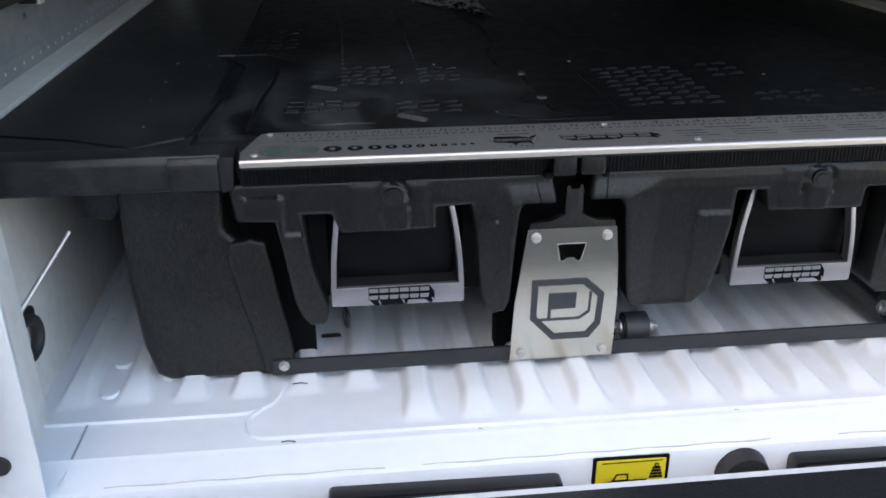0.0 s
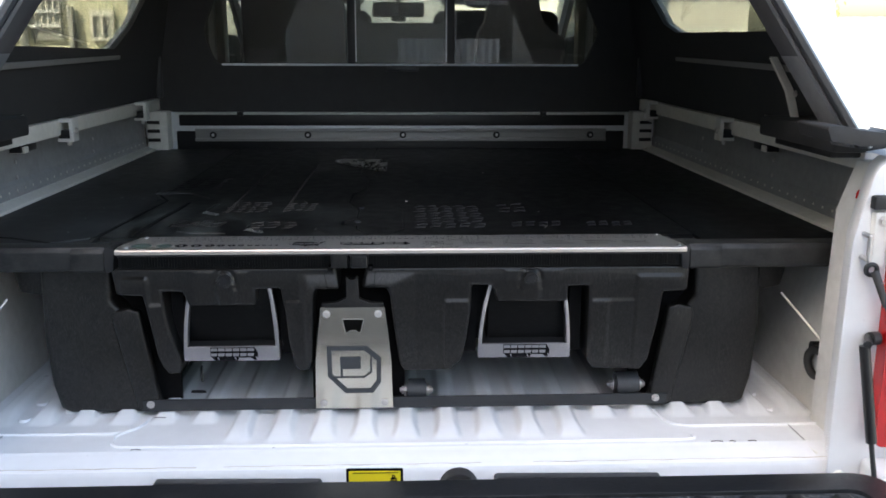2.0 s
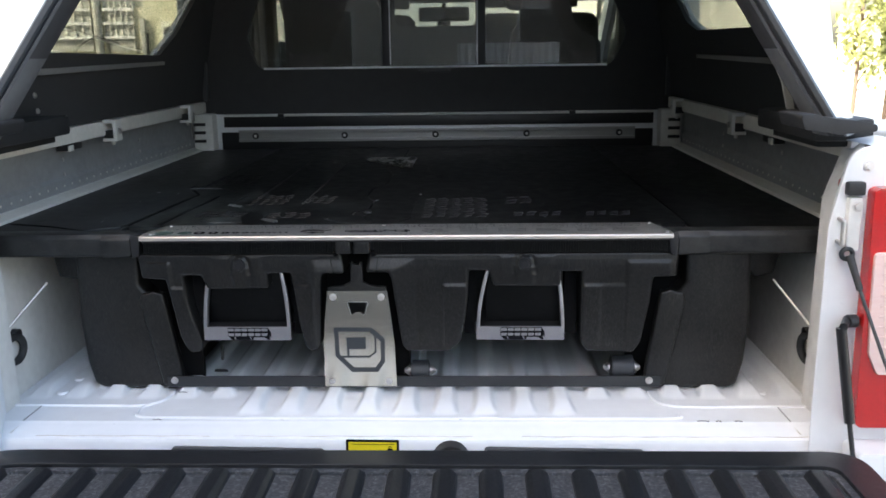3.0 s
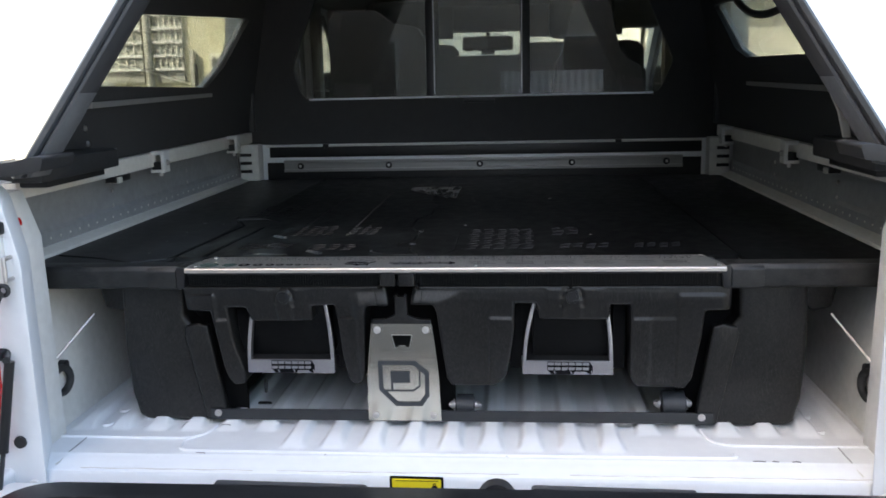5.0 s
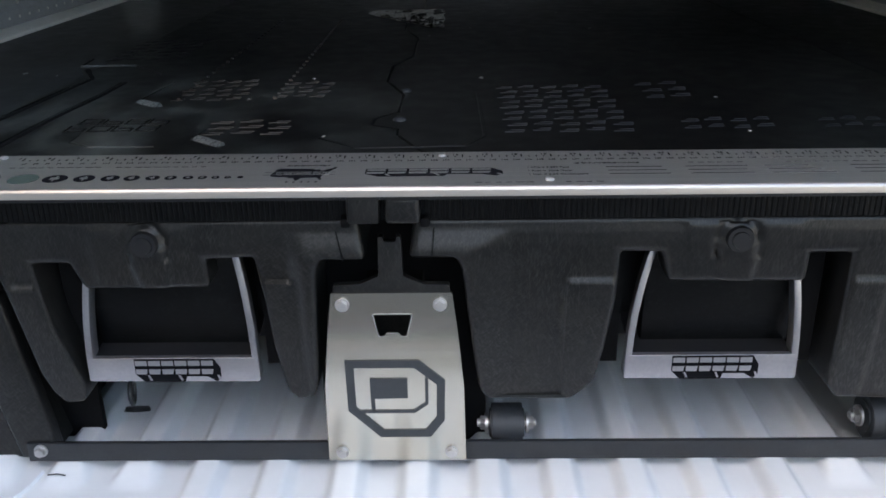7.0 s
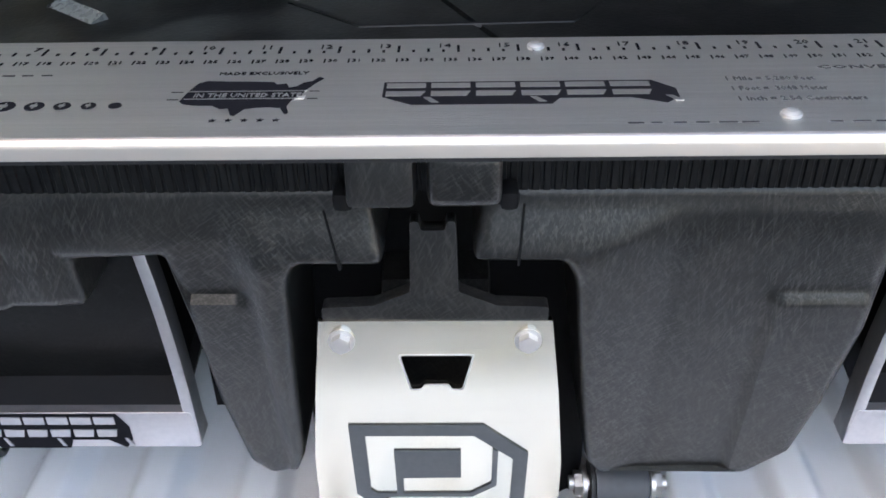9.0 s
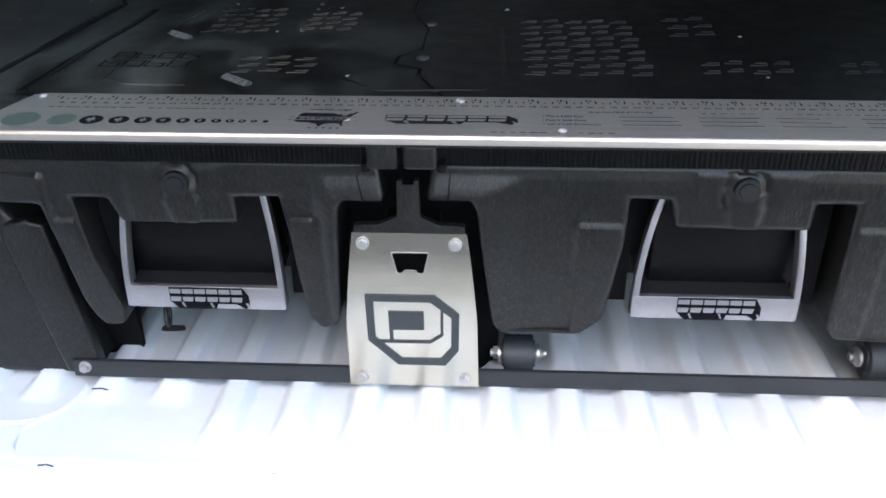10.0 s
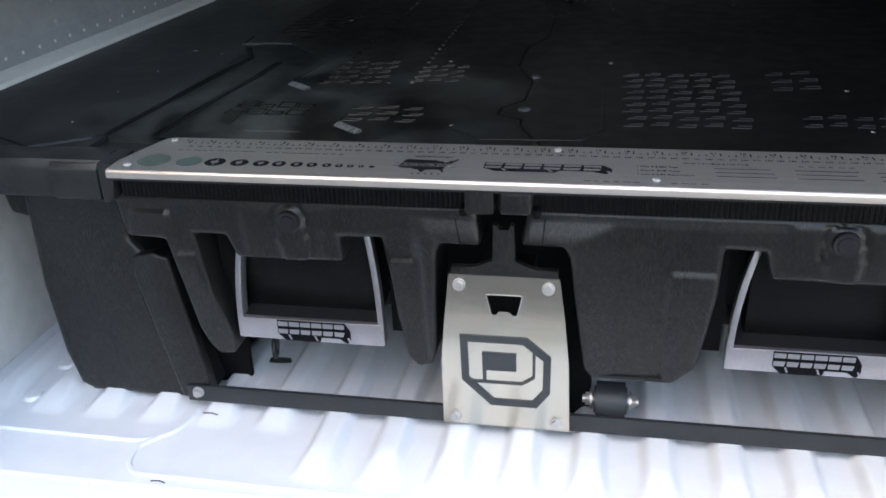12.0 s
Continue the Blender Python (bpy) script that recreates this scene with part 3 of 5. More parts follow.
# headboard of the bed
head = part("headboard", box(-0.80, 0.80, 1.415, 1.46, -0.05, 0.4095, 0.002), PAINT, truck, "white painted bed headboard")
part("headboard_trim", box(-0.70, 0.70, 1.409, 1.4155, 0.260, 0.352, 0.002), SMOOTHB, head)
part("headboard_slot", box(-0.69, 0.70, 1.4085, 1.4155, 0.3685, 0.4025, 0.002), SMOOTHB, head)
for s in (-1, 1):
    post = part("corner_post", box(*sorted((s * 0.712, s * 0.775)), 1.355, 1.412, 0.298, 0.415, 0.006), DIRTY, head)
    for z in (0.325, 0.352, 0.378):
        part("slot", box(*sorted((s * 0.735, s * 0.772)), 1.350, 1.3555, z, z + 0.010, 0.001), SMOOTHB, post)

# fittings on the rear sill
for x0, x1 in ((-0.371, -0.120), (0.138, 0.395)):
    step = part("sill_trim", prism(rounded([(x0, -0.02), (x0 + 0.004, -0.085), (x1 - 0.004, -0.085), (x1, -0.024)], 0.008), "y", -0.142, -0.122, 0.004), SMOOTHB, truck, "black plastic trim strip on the sill")
    part("trim_ridge", box(x0 + 0.01, x1 - 0.01, -0.146, -0.141, -0.032, -0.024, 0.002), SMOOTHB, step)
    for k in (0.22, 0.62):
        part("trim_window", box(x0 + (x1 - x0) * k - 0.03, x0 + (x1 - x0) * k + 0.03, -0.1435, -0.1415, -0.058, -0.045, 0.001), PAINT, step)
    part("lock_pin", rod((x0 + 0.13, -0.145, -0.050), (x0 + 0.13, -0.141, -0.050), 0.004), RED, step)
part("sill_knob", join(rod((0.085, -0.122, -0.040), (0.085, -0.140, -0.040), 0.030, 0.027, 28), box(0.078, 0.10, -0.148, -0.139, -0.052, -0.034, 0.004)), RUBBER, truck, "black rubber bump stop")
sticker = part("load_label", prism(rounded([(-0.085, -0.0085), (0.001, -0.0095), (0.001, -0.066), (-0.085, -0.065)], 0.003), "y", -0.1235, -0.1222), INK, truck, "yellow load warning label with a truck pictogram")
part("label_face", prism(rounded([(-0.081, -0.0125), (-0.003, -0.0135), (-0.003, -0.062), (-0.081, -0.061)], 0.002), "y", -0.1245, -0.1233), YELLOW, sticker)
pict = bmesh.new()
LX, LZ = -0.081, -0.061
join(pict, prism([(LX + 0.006, LZ + 0.012), (LX + 0.008, LZ + 0.019), (LX + 0.018, LZ + 0.021), (LX + 0.058, LZ + 0.021), (LX + 0.060, LZ + 0.014), (LX + 0.050, LZ + 0.012)], "y", -0.1252, -0.1243))
cabin = [(LX + 0.018, LZ + 0.021), (LX + 0.023, LZ + 0.030), (LX + 0.036, LZ + 0.030), (LX + 0.037, LZ + 0.021)]
join(pict, holed(cabin, [[(LX + 0.0205, LZ + 0.022), (LX + 0.024, LZ + 0.0285), (LX + 0.0345, LZ + 0.0285), (LX + 0.0352, LZ + 0.022)]], "y", -0.1252, -0.1243))
for wx in (0.014, 0.046):
    join(pict, ring((LX + wx, -0.1247, LZ + 0.012), (0, 1, 0), 0.0042, 0.0012, 18, 6))
for k in range(4):
    join(pict, box(LX + 0.063 - 0.001 * k, LX + 0.072 + 0.001 * k, -0.1252, -0.1243, LZ + 0.034 - k * 0.004, LZ + 0.0368 - k * 0.004))
join(pict, ring((LX + 0.0675, -0.1247, LZ + 0.039), (0, 1, 0), 0.002, 0.0007, 14, 6))
join(pict, box(LX + 0.006, LX + 0.074, -0.1252, -0.1243, LZ + 0.0448, LZ + 0.0458))
part("pictogram", pict, INK, sticker)


def tailgate():
    """Tailgate let down flat, with a ribbed black liner."""
    gate = part("tailgate", box(-0.70, 0.70, -0.69, -0.155, -0.075, -0.012, 0.01), PAINT, truck, "white tailgate lying open, covered by a black ribbed liner")
    def edge(inset):
        return rounded([(-0.662 + inset, -0.186 - inset), (0.70 - inset, -0.186 - inset), (0.70 - inset, -0.68 + inset), (-0.662 + inset, -0.68 + inset)], [0.085 - inset * 0.6, 0.055 - inset * 0.6, 0.03, 0.03], 8)
    base = part("tailgate_liner", prism(edge(0.006), "z", -0.035, -0.0075), LINER, gate, "dusty black ribbed plastic tailgate liner")
    lip = holed(edge(0.0), [edge(0.048)], "z", -0.05, 0.0035)
    bevel(lip, 0.007, 3)
    part("liner_lip", lip, LIP, base, "smooth black raised rim of the liner")
    seam = holed(edge(0.047), [edge(0.060)], "z", -0.020, -0.0020)
    bevel(seam, 0.003, 2)
    part("liner_band", seam, LINER, base, "scuffed grey band inside the rim")
    first = part("rib", prism(rounded([(-0.0215, -0.02), (-0.0165, -0.0035), (-0.008, 0.0025), (0.008, 0.0025), (0.0165, -0.0035), (0.0215, -0.02)], 0.006), "y", -0.62, -0.243, 0.006, 3), LIP, base)
    first.location.x = -0.5925
    for i in range(1, 19):
        rib = new("rib", first.data)
        rib.parent, rib.location = base, (-0.5925 + i * 0.0672, 0, 0)
    return gate


tailgate()

# wheels and chassis that carry the truck
for x in (-0.74, 0.74):
    for y in (0.72, 3.85):
        tyre = part("wheel", rod((x - 0.12, y, -0.435), (x + 0.12, y, -0.435), 0.365, n=40), RUBBER, truck, "black tyre")
        part("rim", rod((x - 0.125, y, -0.435), (x + 0.125, y, -0.435), 0.21, n=28), ZINC, tyre)
part("chassis", box(-0.45, 0.45, 0.0, 4.3, -0.38, -0.10, 0.02), STEELB, truck)


CABWIN = [rounded([(2.62, 0.52), (3.50, 0.52), (2.98, 0.93), (2.62, 0.93)], 0.05), rounded([(1.80, 0.54), (2.52, 0.52), (2.52, 0.93), (1.90, 0.93)], 0.05)]


def cab():
    """Cab shell seen through the bed's front window: seats, dashboard, mirror, windscreen."""
    shell = part("cab_body", holed([(1.47, -0.30), (4.75, -0.30), (4.75, 0.42), (3.75, 0.50), (3.05, 1.00), (1.60, 1.02), (1.50, 0.55)],
                                   CABWIN, "x", -0.86, -0.80), PAINT, truck, "white cab")
    part("cab_side", holed([(1.47, -0.30), (4.75, -0.30), (4.75, 0.42), (3.75, 0.50), (3.05, 1.00), (1.60, 1.02), (1.50, 0.55)],
                           CABWIN, "x", 0.80, 0.86), PAINT, shell)
    part("cab_roof", prism([(1.60, 0.99), (3.08, 0.97), (3.05, 1.03), (1.60, 1.05)], "x", -0.86, 0.86, 0.01), PAINT, shell)
    part("bonnet", prism([(3.70, -0.3), (3.70, 0.50), (4.72, 0.42), (4.80, 0.0), (4.75, -0.3)], "x", -0.80, 0.80, 0.02), PAINT, shell)
    part("roof_lining", box(-0.80, 0.80, 1.62, 3.02, 0.955, 0.985, 0.005), TRIM, shell)
    part("roof_header", box(-0.80, 0.80, 2.90, 3.05, 0.835, 0.956, 0.02, 3), TRIM, shell, "beige roof lining over the windscreen")
    part("cab_floor", box(-0.80, 0.80, 1.47, 3.70, -0.30, -0.24), SEAT, shell)
    part("rear_trim", box(-0.80, 0.80, 1.475, 1.53, -0.24, 0.52, 0.005), SEAT, shell)
    for s in (-1, 1):
        part("pillar_trim", box(*sorted((s * 0.74, s * 0.797)), 1.50, 1.76, 0.50, 0.96, 0.01), TRIM, shell)
        part("door_post", box(*sorted((s * 0.76, s * 0.797)), 2.525, 2.615, 0.50, 0.96, 0.01), TRIM, shell)
        for win in CABWIN:
            part("door_glass", prism(win, "x", *sorted((s * 0.825, s * 0.829))), DARKGL, shell, "dark tinted door window").visible_shadow = False
        part("door_trim", box(*sorted((s * 0.765, s * 0.797)), 1.6, 3.6, -0.24, 0.53, 0.01), SEAT, shell)
    part("dashboard", box(-0.78, 0.78, 3.15, 3.62, 0.20, 0.665, 0.05, 3), SEAT, shell, "dark dashboard")
    mirror = part("rear_view_mirror", box(-0.145, 0.105, 2.985, 3.02, 0.745, 0.815, 0.02, 3), SMOOTHB, shell, "rear view mirror on the windscreen")
    part("mirror_glass", box(-0.136, -0.020, 2.981, 2.9855, 0.752, 0.808, 0.002), SEAL, mirror)
    part("mirror_stalk", box(-0.032, -0.008, 3.00, 3.04, 0.80, 0.836, 0.008), SMOOTHB, mirror)
    part("sensor_cover", box(-0.055, 0.015, 2.99, 3.03, 0.725, 0.765, 0.012, 3), SMOOTHB, mirror)
    pane = prism([(3.70, 0.52), (3.06, 0.975), (3.065, 0.98), (3.705, 0.525)], "x", -0.80, 0.80)
    part("windscreen", pane, GLASS, shell, "windscreen glass").visible_shadow = False
    for x in (-0.40, 0.40):
        part("sun_visor", box(x - 0.22, x + 0.22, 2.875, 2.898, 0.80, 0.95, 0.008), TRIM, shell, "beige sun visor")
    for x, hx, w in ((-0.40, -0.40, 0.54), (0.40, 0.40, 0.54)):
        seat = part("front_seat", box(x - w / 2, x + w / 2, 2.45, 2.60, -0.1, 0.76, 0.06, 3), SEAT, shell, "dark cloth front seat")
        part("headrest", box(hx - 0.14, hx + 0.14, 2.46, 2.56, 0.77, 0.95, 0.045, 3), SEAT, seat)
        part("cushion", box(x - w / 2, x + w / 2, 2.58, 3.05, -0.1, 0.12, 0.05, 3), SEAT, seat)
    bench = part("rear_bench", box(-0.68, 0.68, 1.60, 1.72, -0.1, 0.53, 0.05, 3), SEAT, shell, "dark cloth rear bench")
    part("rear_headrest", prism(rounded([(-0.52, 0.52), (-0.525, 0.80), (-0.50, 0.845), (-0.36, 0.845), (-0.30, 0.80), (-0.215, 0.785), (-0.19, 0.74), (-0.185, 0.52)], 0.02), "y", 1.63, 1.72, 0.02, 3), SEAT, bench)
    part("rear_headrest", prism(rounded([(0.24, 0.52), (0.255, 0.66), (0.275, 0.69), (0.305, 0.84), (0.345, 0.885), (0.40, 0.885), (0.435, 0.84), (0.465, 0.70), (0.50, 0.66), (0.54, 0.64), (0.55, 0.52)], 0.02), "y", 1.63, 1.72, 0.02, 3), SEAT, bench)
    part("bench_top", box(-0.14, 0.14, 1.62, 1.74, 0.50, 0.60, 0.02, 3), SEAT, bench)
    return shell


cab()


# ---- canopy over the bed ----
canopy = thing("truck_canopy", "white dark-lined canopy, open at the rear, on the truck bed", "truck canopy")
LEAN_IN = 0.15


def lean(bm, s):
    """Leans a wall built upright at x = s * 0.765 inwards as it rises from the bed rail."""
    for v in bm.verts:
        v.co.x -= s * LEAN_IN * (v.co.z - 0.45) + s * 0.25 * max(0, v.co.z - 0.80) ** 1.5
    return bm


SIDE = [(0.195, 0.453), (1.455, 0.453), (1.455, 1.0), (0.25, 1.0)]
for s in (-1, 1):
    GAP = rounded([(0.27, 0.611), (0.985, 0.601), (1.115, 0.660), (1.325, 0.808), (0.27, 0.752)] if s < 0 else [(0.27, 0.641), (1.01, 0.648), (1.115, 0.672), (1.325, 0.808), (0.27, 0.775)], [0.02, 0.06, 0.06, 0.012, 0.02] if s < 0 else [0.02, 0.02, 0.05, 0.012, 0.02])
    wall = part("canopy_side", lean(holed(SIDE, [GAP], "x", *((s * 0.755, s * 0.768))), s), SHELLIN, canopy, "black lined canopy side with a window")
    part("outer_skin", lean(holed(SIDE, [GAP], "x", *((s * 0.771, s * 0.785))), s), PAINT, wall)
    part("side_glass", lean(prism([(p[0], p[1]) for p in GAP], "x", s * 0.769, s * 0.770), s), TINTED, wall, "tinted side window").visible_shadow = False
    part("window_ledge", lean(prism([(0.30, 0.566), (1.0, 0.575), (1.0, 0.585), (0.30, 0.578)], "x", *sorted((s * 0.744, s * 0.7555)), 0.001), s), DULLA, wall)
    rows = []
    for i in range(13):
        z = 0.468 + i * 0.0435
        k = z - 0.5
        rim, wx = 0.656 - 0.517 * k, 0.765 - 0.15 * (z - 0.45) - 0.25 * max(0, z - 0.80) ** 1.5
        rows.append([(wx + 0.020, 0.20 + 0.1 * k, z), (0.35 * wx + 0.65 * rim + 0.022, 0.0 + 0.33 * k, z), (rim + 0.004, -0.072 + 0.42 * k, z), (rim - 0.002, -0.078 + 0.42 * k, z),
                     (rim - 0.009, -0.072 + 0.42 * k, z), (rim - 0.011, -0.060 + 0.42 * k, z), (rim - 0.015, -0.065 + 0.42 * k, z), (rim - 0.019, -0.060 + 0.42 * k, z), (rim - 0.023, -0.045 + 0.42 * k, z),
                     (rim - 0.026, -0.015 + 0.42 * k, z), (rim + 0.01, 0.06 + 0.42 * k, z), (wx - 0.006, 0.21 + 0.1 * k, z)])

    def band(lo, hi, first=0, last=13):
        bm = bmesh.new()
        grid = [[bm.verts.new((s * p[0] + (0.0 if s < 0 else 0.010), p[1], p[2])) for p in row[lo:hi + 1]] for row in rows[first:last]]
        for a, b in zip(grid, grid[1:]):
            for q in range(len(a) - 1):
                bm.faces.new((a[q], a[q + 1], b[q + 1], b[q]))
        return bm

    column = part("rear_column", band(0, 2), PAINT, canopy, "white rear corner of the canopy")
    part("opening_seal", band(2, 7), SEAL, column, "grey rubber seal along the rear opening")
    part("column_lining", band(7, 11, 3), SHELLIN, column)
    part("column_corner", band(7, 11, 0, 4), COLG, column, "grey painted lower corner of the canopy")
    part("canopy_foot", prism(rounded([(s * 0.715, 0.488), (s * 0.69, 0.494), (s * 0.650, 0.498), (s * 0.625, 0.504), (s * 0.602, 0.504), (s * 0.610, 0.482), (s * 0.66, 0.474), (s * 0.715, 0.478)], 0.006), "y", -0.12, -0.02, 0.006), RUBBER, canopy, "black canopy base corner")
    part("canopy_base", box(*sorted((s * 0.660, s * 0.752)), -0.03, 0.26, 0.4535 if s < 0 else 0.454, 0.490, 0.008), RUBBER, canopy)
    part("base_lip", box(*sorted((s * 0.690, s * 0.742)), 0.04, 0.255, 0.438, 0.4535, 0.004), RUBBER, canopy)
    if s > 0:
        part("corner_gusset", prism([(0.205, 0.482), (0.245, 0.538), (0.325, 0.594), (0.332, 0.591), (0.252, 0.535), (0.212, 0.482)], "x", *sorted((s * 0.698, s * 0.712)), 0.001), CREAM, canopy, "pale edge of the canopy corner gusset")
    rod_ = part("hatch_strut", rod((s * 0.705, 0.20, 0.478), (s * 0.70, 0.33, 0.482), 0.003), ZINC, canopy, "thin hatch latch rod")
    for y, z in ((0.24, 0.50), (0.235, 0.53), (0.245, 0.575), (0.25, 0.60)):
        dome(rod_, (s * 0.712, y, z), (-s, 0, 0), 0.006)

part("wiring_loop", tube(eased([(0.635, 0.80, 0.795), (0.622, 0.70, 0.765), (0.62, 0.58, 0.732), (0.62, 0.46, 0.720), (0.622, 0.36, 0.725), (0.628, 0.28, 0.735)], 0.05), 0.008, 8), RUBBER, canopy, "black hanging wiring loop")
WIN = rounded([(-0.572, 0.551), (0.566, 0.551), (0.61, 0.655), (0.50, 0.90), (-0.505, 0.90), (-0.605, 0.655)], [0.05, 0.05, 0.05, 0.05, 0.05, 0.05])
front = part("canopy_front", holed([(-0.775, 0.4098), (0.775, 0.4098), (0.76, 0.80), (0.69, 0.99), (-0.69, 0.99), (-0.76, 0.80)], [WIN], "y", 1.425, 1.44), SHELLIN, canopy, "black lined canopy front wall with a window")
part("front_glass", prism(WIN, "y", 1.434, 1.435), GLASS, front, "front window glass").visible_shadow = False
part("window_bead", prism([(1.4185, 0.5510), (1.4255, 0.5510), (1.4255, 0.5570), (1.4195, 0.5525)], "x", -0.552, 0.548), PAINT, front, "bright strip along the window's lower edge")
for x in (-0.155, 0.150):
    part("mullion", box(x - 0.013, x + 0.013, 1.428, 1.452, 0.551, 0.90, 0.003), SMOOTHB, front)
    part("mullion_edge", box(x + 0.013 * (1 if x < 0 else -1) - 0.0015, x + 0.013 * (1 if x < 0 else -1) + 0.0015, 1.4255, 1.428, 0.563, 0.89), CAST, front)
part("slider_frame", holed([(-0.168, 0.5525), (0.163, 0.5525), (0.163, 0.93), (-0.168, 0.93)], [rounded([(-0.127, 0.681), (0.131, 0.681), (0.131, 0.91), (-0.127, 0.91)], 0.02)], "y", 1.456, 1.462), SMOOTHB, front, "dark frame of the sliding window")
part("slider_latch", box(-0.05, 0.05, 1.418, 1.426, 0.534, 0.547, 0.002), SMOOTHB, front)
roof = part("canopy_roof", prism([(0.16, 0.985), (1.455, 0.985), (1.455, 1.03), (0.14, 1.03)], "x", -0.70, 0.70, 0.02, 3), SHELLIN, canopy, "canopy roof with dark lining")
part("roof_skin", prism([(0.15, 1.032), (1.46, 1.032), (1.40, 1.06), (0.22, 1.06)], "x", -0.60, 0.60, 0.015), PAINT, roof)
for s in (-1, 1):
    part("corner_bead", box(*sorted((s * 0.735, s * 0.752)), 1.40, 1.424, 0.455, 0.60, 0.004), SEAL, front)


def canopy_clamp(s, y):
    """A bolted clamp that holds the canopy to the bed rail."""
    c = thing("canopy_clamp", "grey aluminium clamp holding the canopy to the bed rail", "clamp", "canopy clamps")
    bm = box(*sorted((s * 0.714, s * 0.745)), y - 0.019, y + 0.019, 0.447, 0.456, 0.002)
    join(bm, box(*sorted((s * 0.714, s * 0.722)), y - 0.018, y + 0.018, 0.408, 0.450, 0.002))
    join(bm, box(*sorted((s * 0.714, s * 0.748)), y - 0.018, y + 0.018, 0.405, 0.412, 0.002))
    part("clamp_body", bm, DIRTY, c)
    part("clamp_jaw", box(*sorted((s * 0.721, s * 0.748)), y - 0.012, y + 0.016, 0.408, 0.430, 0.003), SMOOTHB, c)
    hexbolt(c, (s * 0.714, y, 0.428), (-s, 0, 0), 0.006)
    part("clamp_stud", rod((s * 0.730, y, 0.396), (s * 0.730, y, 0.406), 0.005), ZINC, c)
    return c


for s, y in ((-1, 0.62), (-1, 1.17), (1, 0.62), (1, 1.22)):
    canopy_clamp(s, y)

# load rail bolted across the headboard
rail = thing("cargo_rail", "aluminium tie-down rail screwed across the bed headboard", "cargo rail")
part("rail_body", prism([(1.409, 0.322), (1.392, 0.322), (1.392, 0.330), (1.398, 0.332), (1.398, 0.350), (1.392, 0.352), (1.392, 0.360), (1.409, 0.360)], "x", -0.640, 0.640, 0.001), DULLA, rail)
for x in (-0.585, -0.294, 0.001, 0.294, 0.590):
    dome(rail, (x, 1.396, 0.341), (0, -1, 0), 0.011, "rail_screw", SMOOTHB)
    dome(rail, (x, 1.391, 0.341), (0, -1, 0), 0.005)
part("headboard_lip", box(-0.70, 0.70, 1.400, 1.414, 0.4030, 0.4090, 0.001), DIRTY, head)
for x in (-0.5, 0.44):
    part("lip_clip", box(x - 0.01, x + 0.01, 1.396, 1.410, 0.399, 0.4115, 0.002), SMOOTHB, head)

# hold-down rods and rope hooks at the bed sides
for s in (-1, 1):
    t = thing("hold_down_rod", "thin steel hold-down rod beside the drawer unit", "rod", "hold-down rods")
    part("rod", rod((s * 0.648, 0.075, 0.203), (s * 0.700, -0.002, 0.128), 0.0026), ZINC, t)
    part("rod_hook", tube([(s * 0.700, -0.002, 0.128), (s * 0.706, 0.008, 0.118), (s * 0.708, 0.022, 0.120)], 0.0035), ZINC, t)
    h = thing("rope_hook", "black tie-down ring on the bed side", "ring", "rope hooks")
    part("ring", ring((s * 0.704, 0.040, 0.088), (1, 0.2 * s, 0), 0.023, 0.007), RUBBER, h)
    part("ring_base", rod((s * 0.715, 0.055, 0.112), (s * 0.700, 0.055, 0.112), 0.010), SMOOTHB, h)


# ---- drawer system in the bed ----
unit = thing("drawer_unit", "black moulded drawer system with flat deck on the bed floor", "drawer unit")
TOP = 0.300


def outlined(points, y0, y1, r, mat, name, parent, label="", seg=3):
    return part(name, prism(points, "y", y0, y1, r, seg), mat, parent, label)


# the frame below the deck: front edge beam, side boxes, cross bar
comb = []
for i in range(206):
    x = -0.449 + i * 0.0044
    comb += [(x, 0.031), (x + 0.0024, 0.031), (x + 0.0028, 0.0317), (x + 0.0040, 0.0317)]
part("front_beam", prism(comb + [(0.4575, 0.07), (-0.449, 0.07)], "z", 0.2645, 0.2895), DECKP, unit, "black ribbed beam under the deck edge")
part("deck_core", box(-0.74, 0.74, 0.06, 1.385, 0.262, 0.293), SMOOTHB, unit)


def side_box(s, dx):
    """The moulded storage box between the drawers and the bed side."""
    def X(*pts):
        return [(s * x + dx, z) for x, z in pts]
    b = outlined(X((0.485, 0.258), (0.600, 0.258), (0.604, 0.14), (0.598, 0.055), (0.588, 0.012), (0.572, 0.004), (0.428, 0.004), (0.470, 0.18), (0.490, 0.20)), 0.066, 0.40, 0.020, HDPE, "side_box", unit, "black moulded side storage box")
    outlined(X((0.444, 0.185), (0.454, 0.187), (0.461, 0.1905), (0.468, 0.187), (0.484, 0.185), (0.488, 0.170), (0.474, 0.10), (0.456, 0.012), (0.420, 0.012), (0.423, 0.045)), 0.058, 0.075, 0.005, HDPE, "inner_flange", b)
    outlined(X((0.612, 0.262), (0.668, 0.262), (0.655, 0.205), (0.622, 0.198), (0.606, 0.215)), 0.11, 0.16, 0.006, HDPE, "bracket", b)
    return b


side_box(-1, 0.012)
side_box(1, 0.006)

bar = part("cross_bar", box(-0.436, 0.455, 0.055, 0.060, 0.0105, 0.0305, 0.001), STEELB, unit, "black steel cross bar along the floor")
for x in (-0.4225, 0.435):
    hexbolt(bar, (x, 0.055, 0.0232), (0, -1, 0), 0.0050, 0.006)


def tilted(x, z, lift=0.0):
    """A point on the centre bracket's face, which leans back towards its foot and is slightly bowed."""
    u = (z - 0.014) / 0.179
    return (x, 0.050 - 0.024 * u + 0.008 * u * u - lift, z)


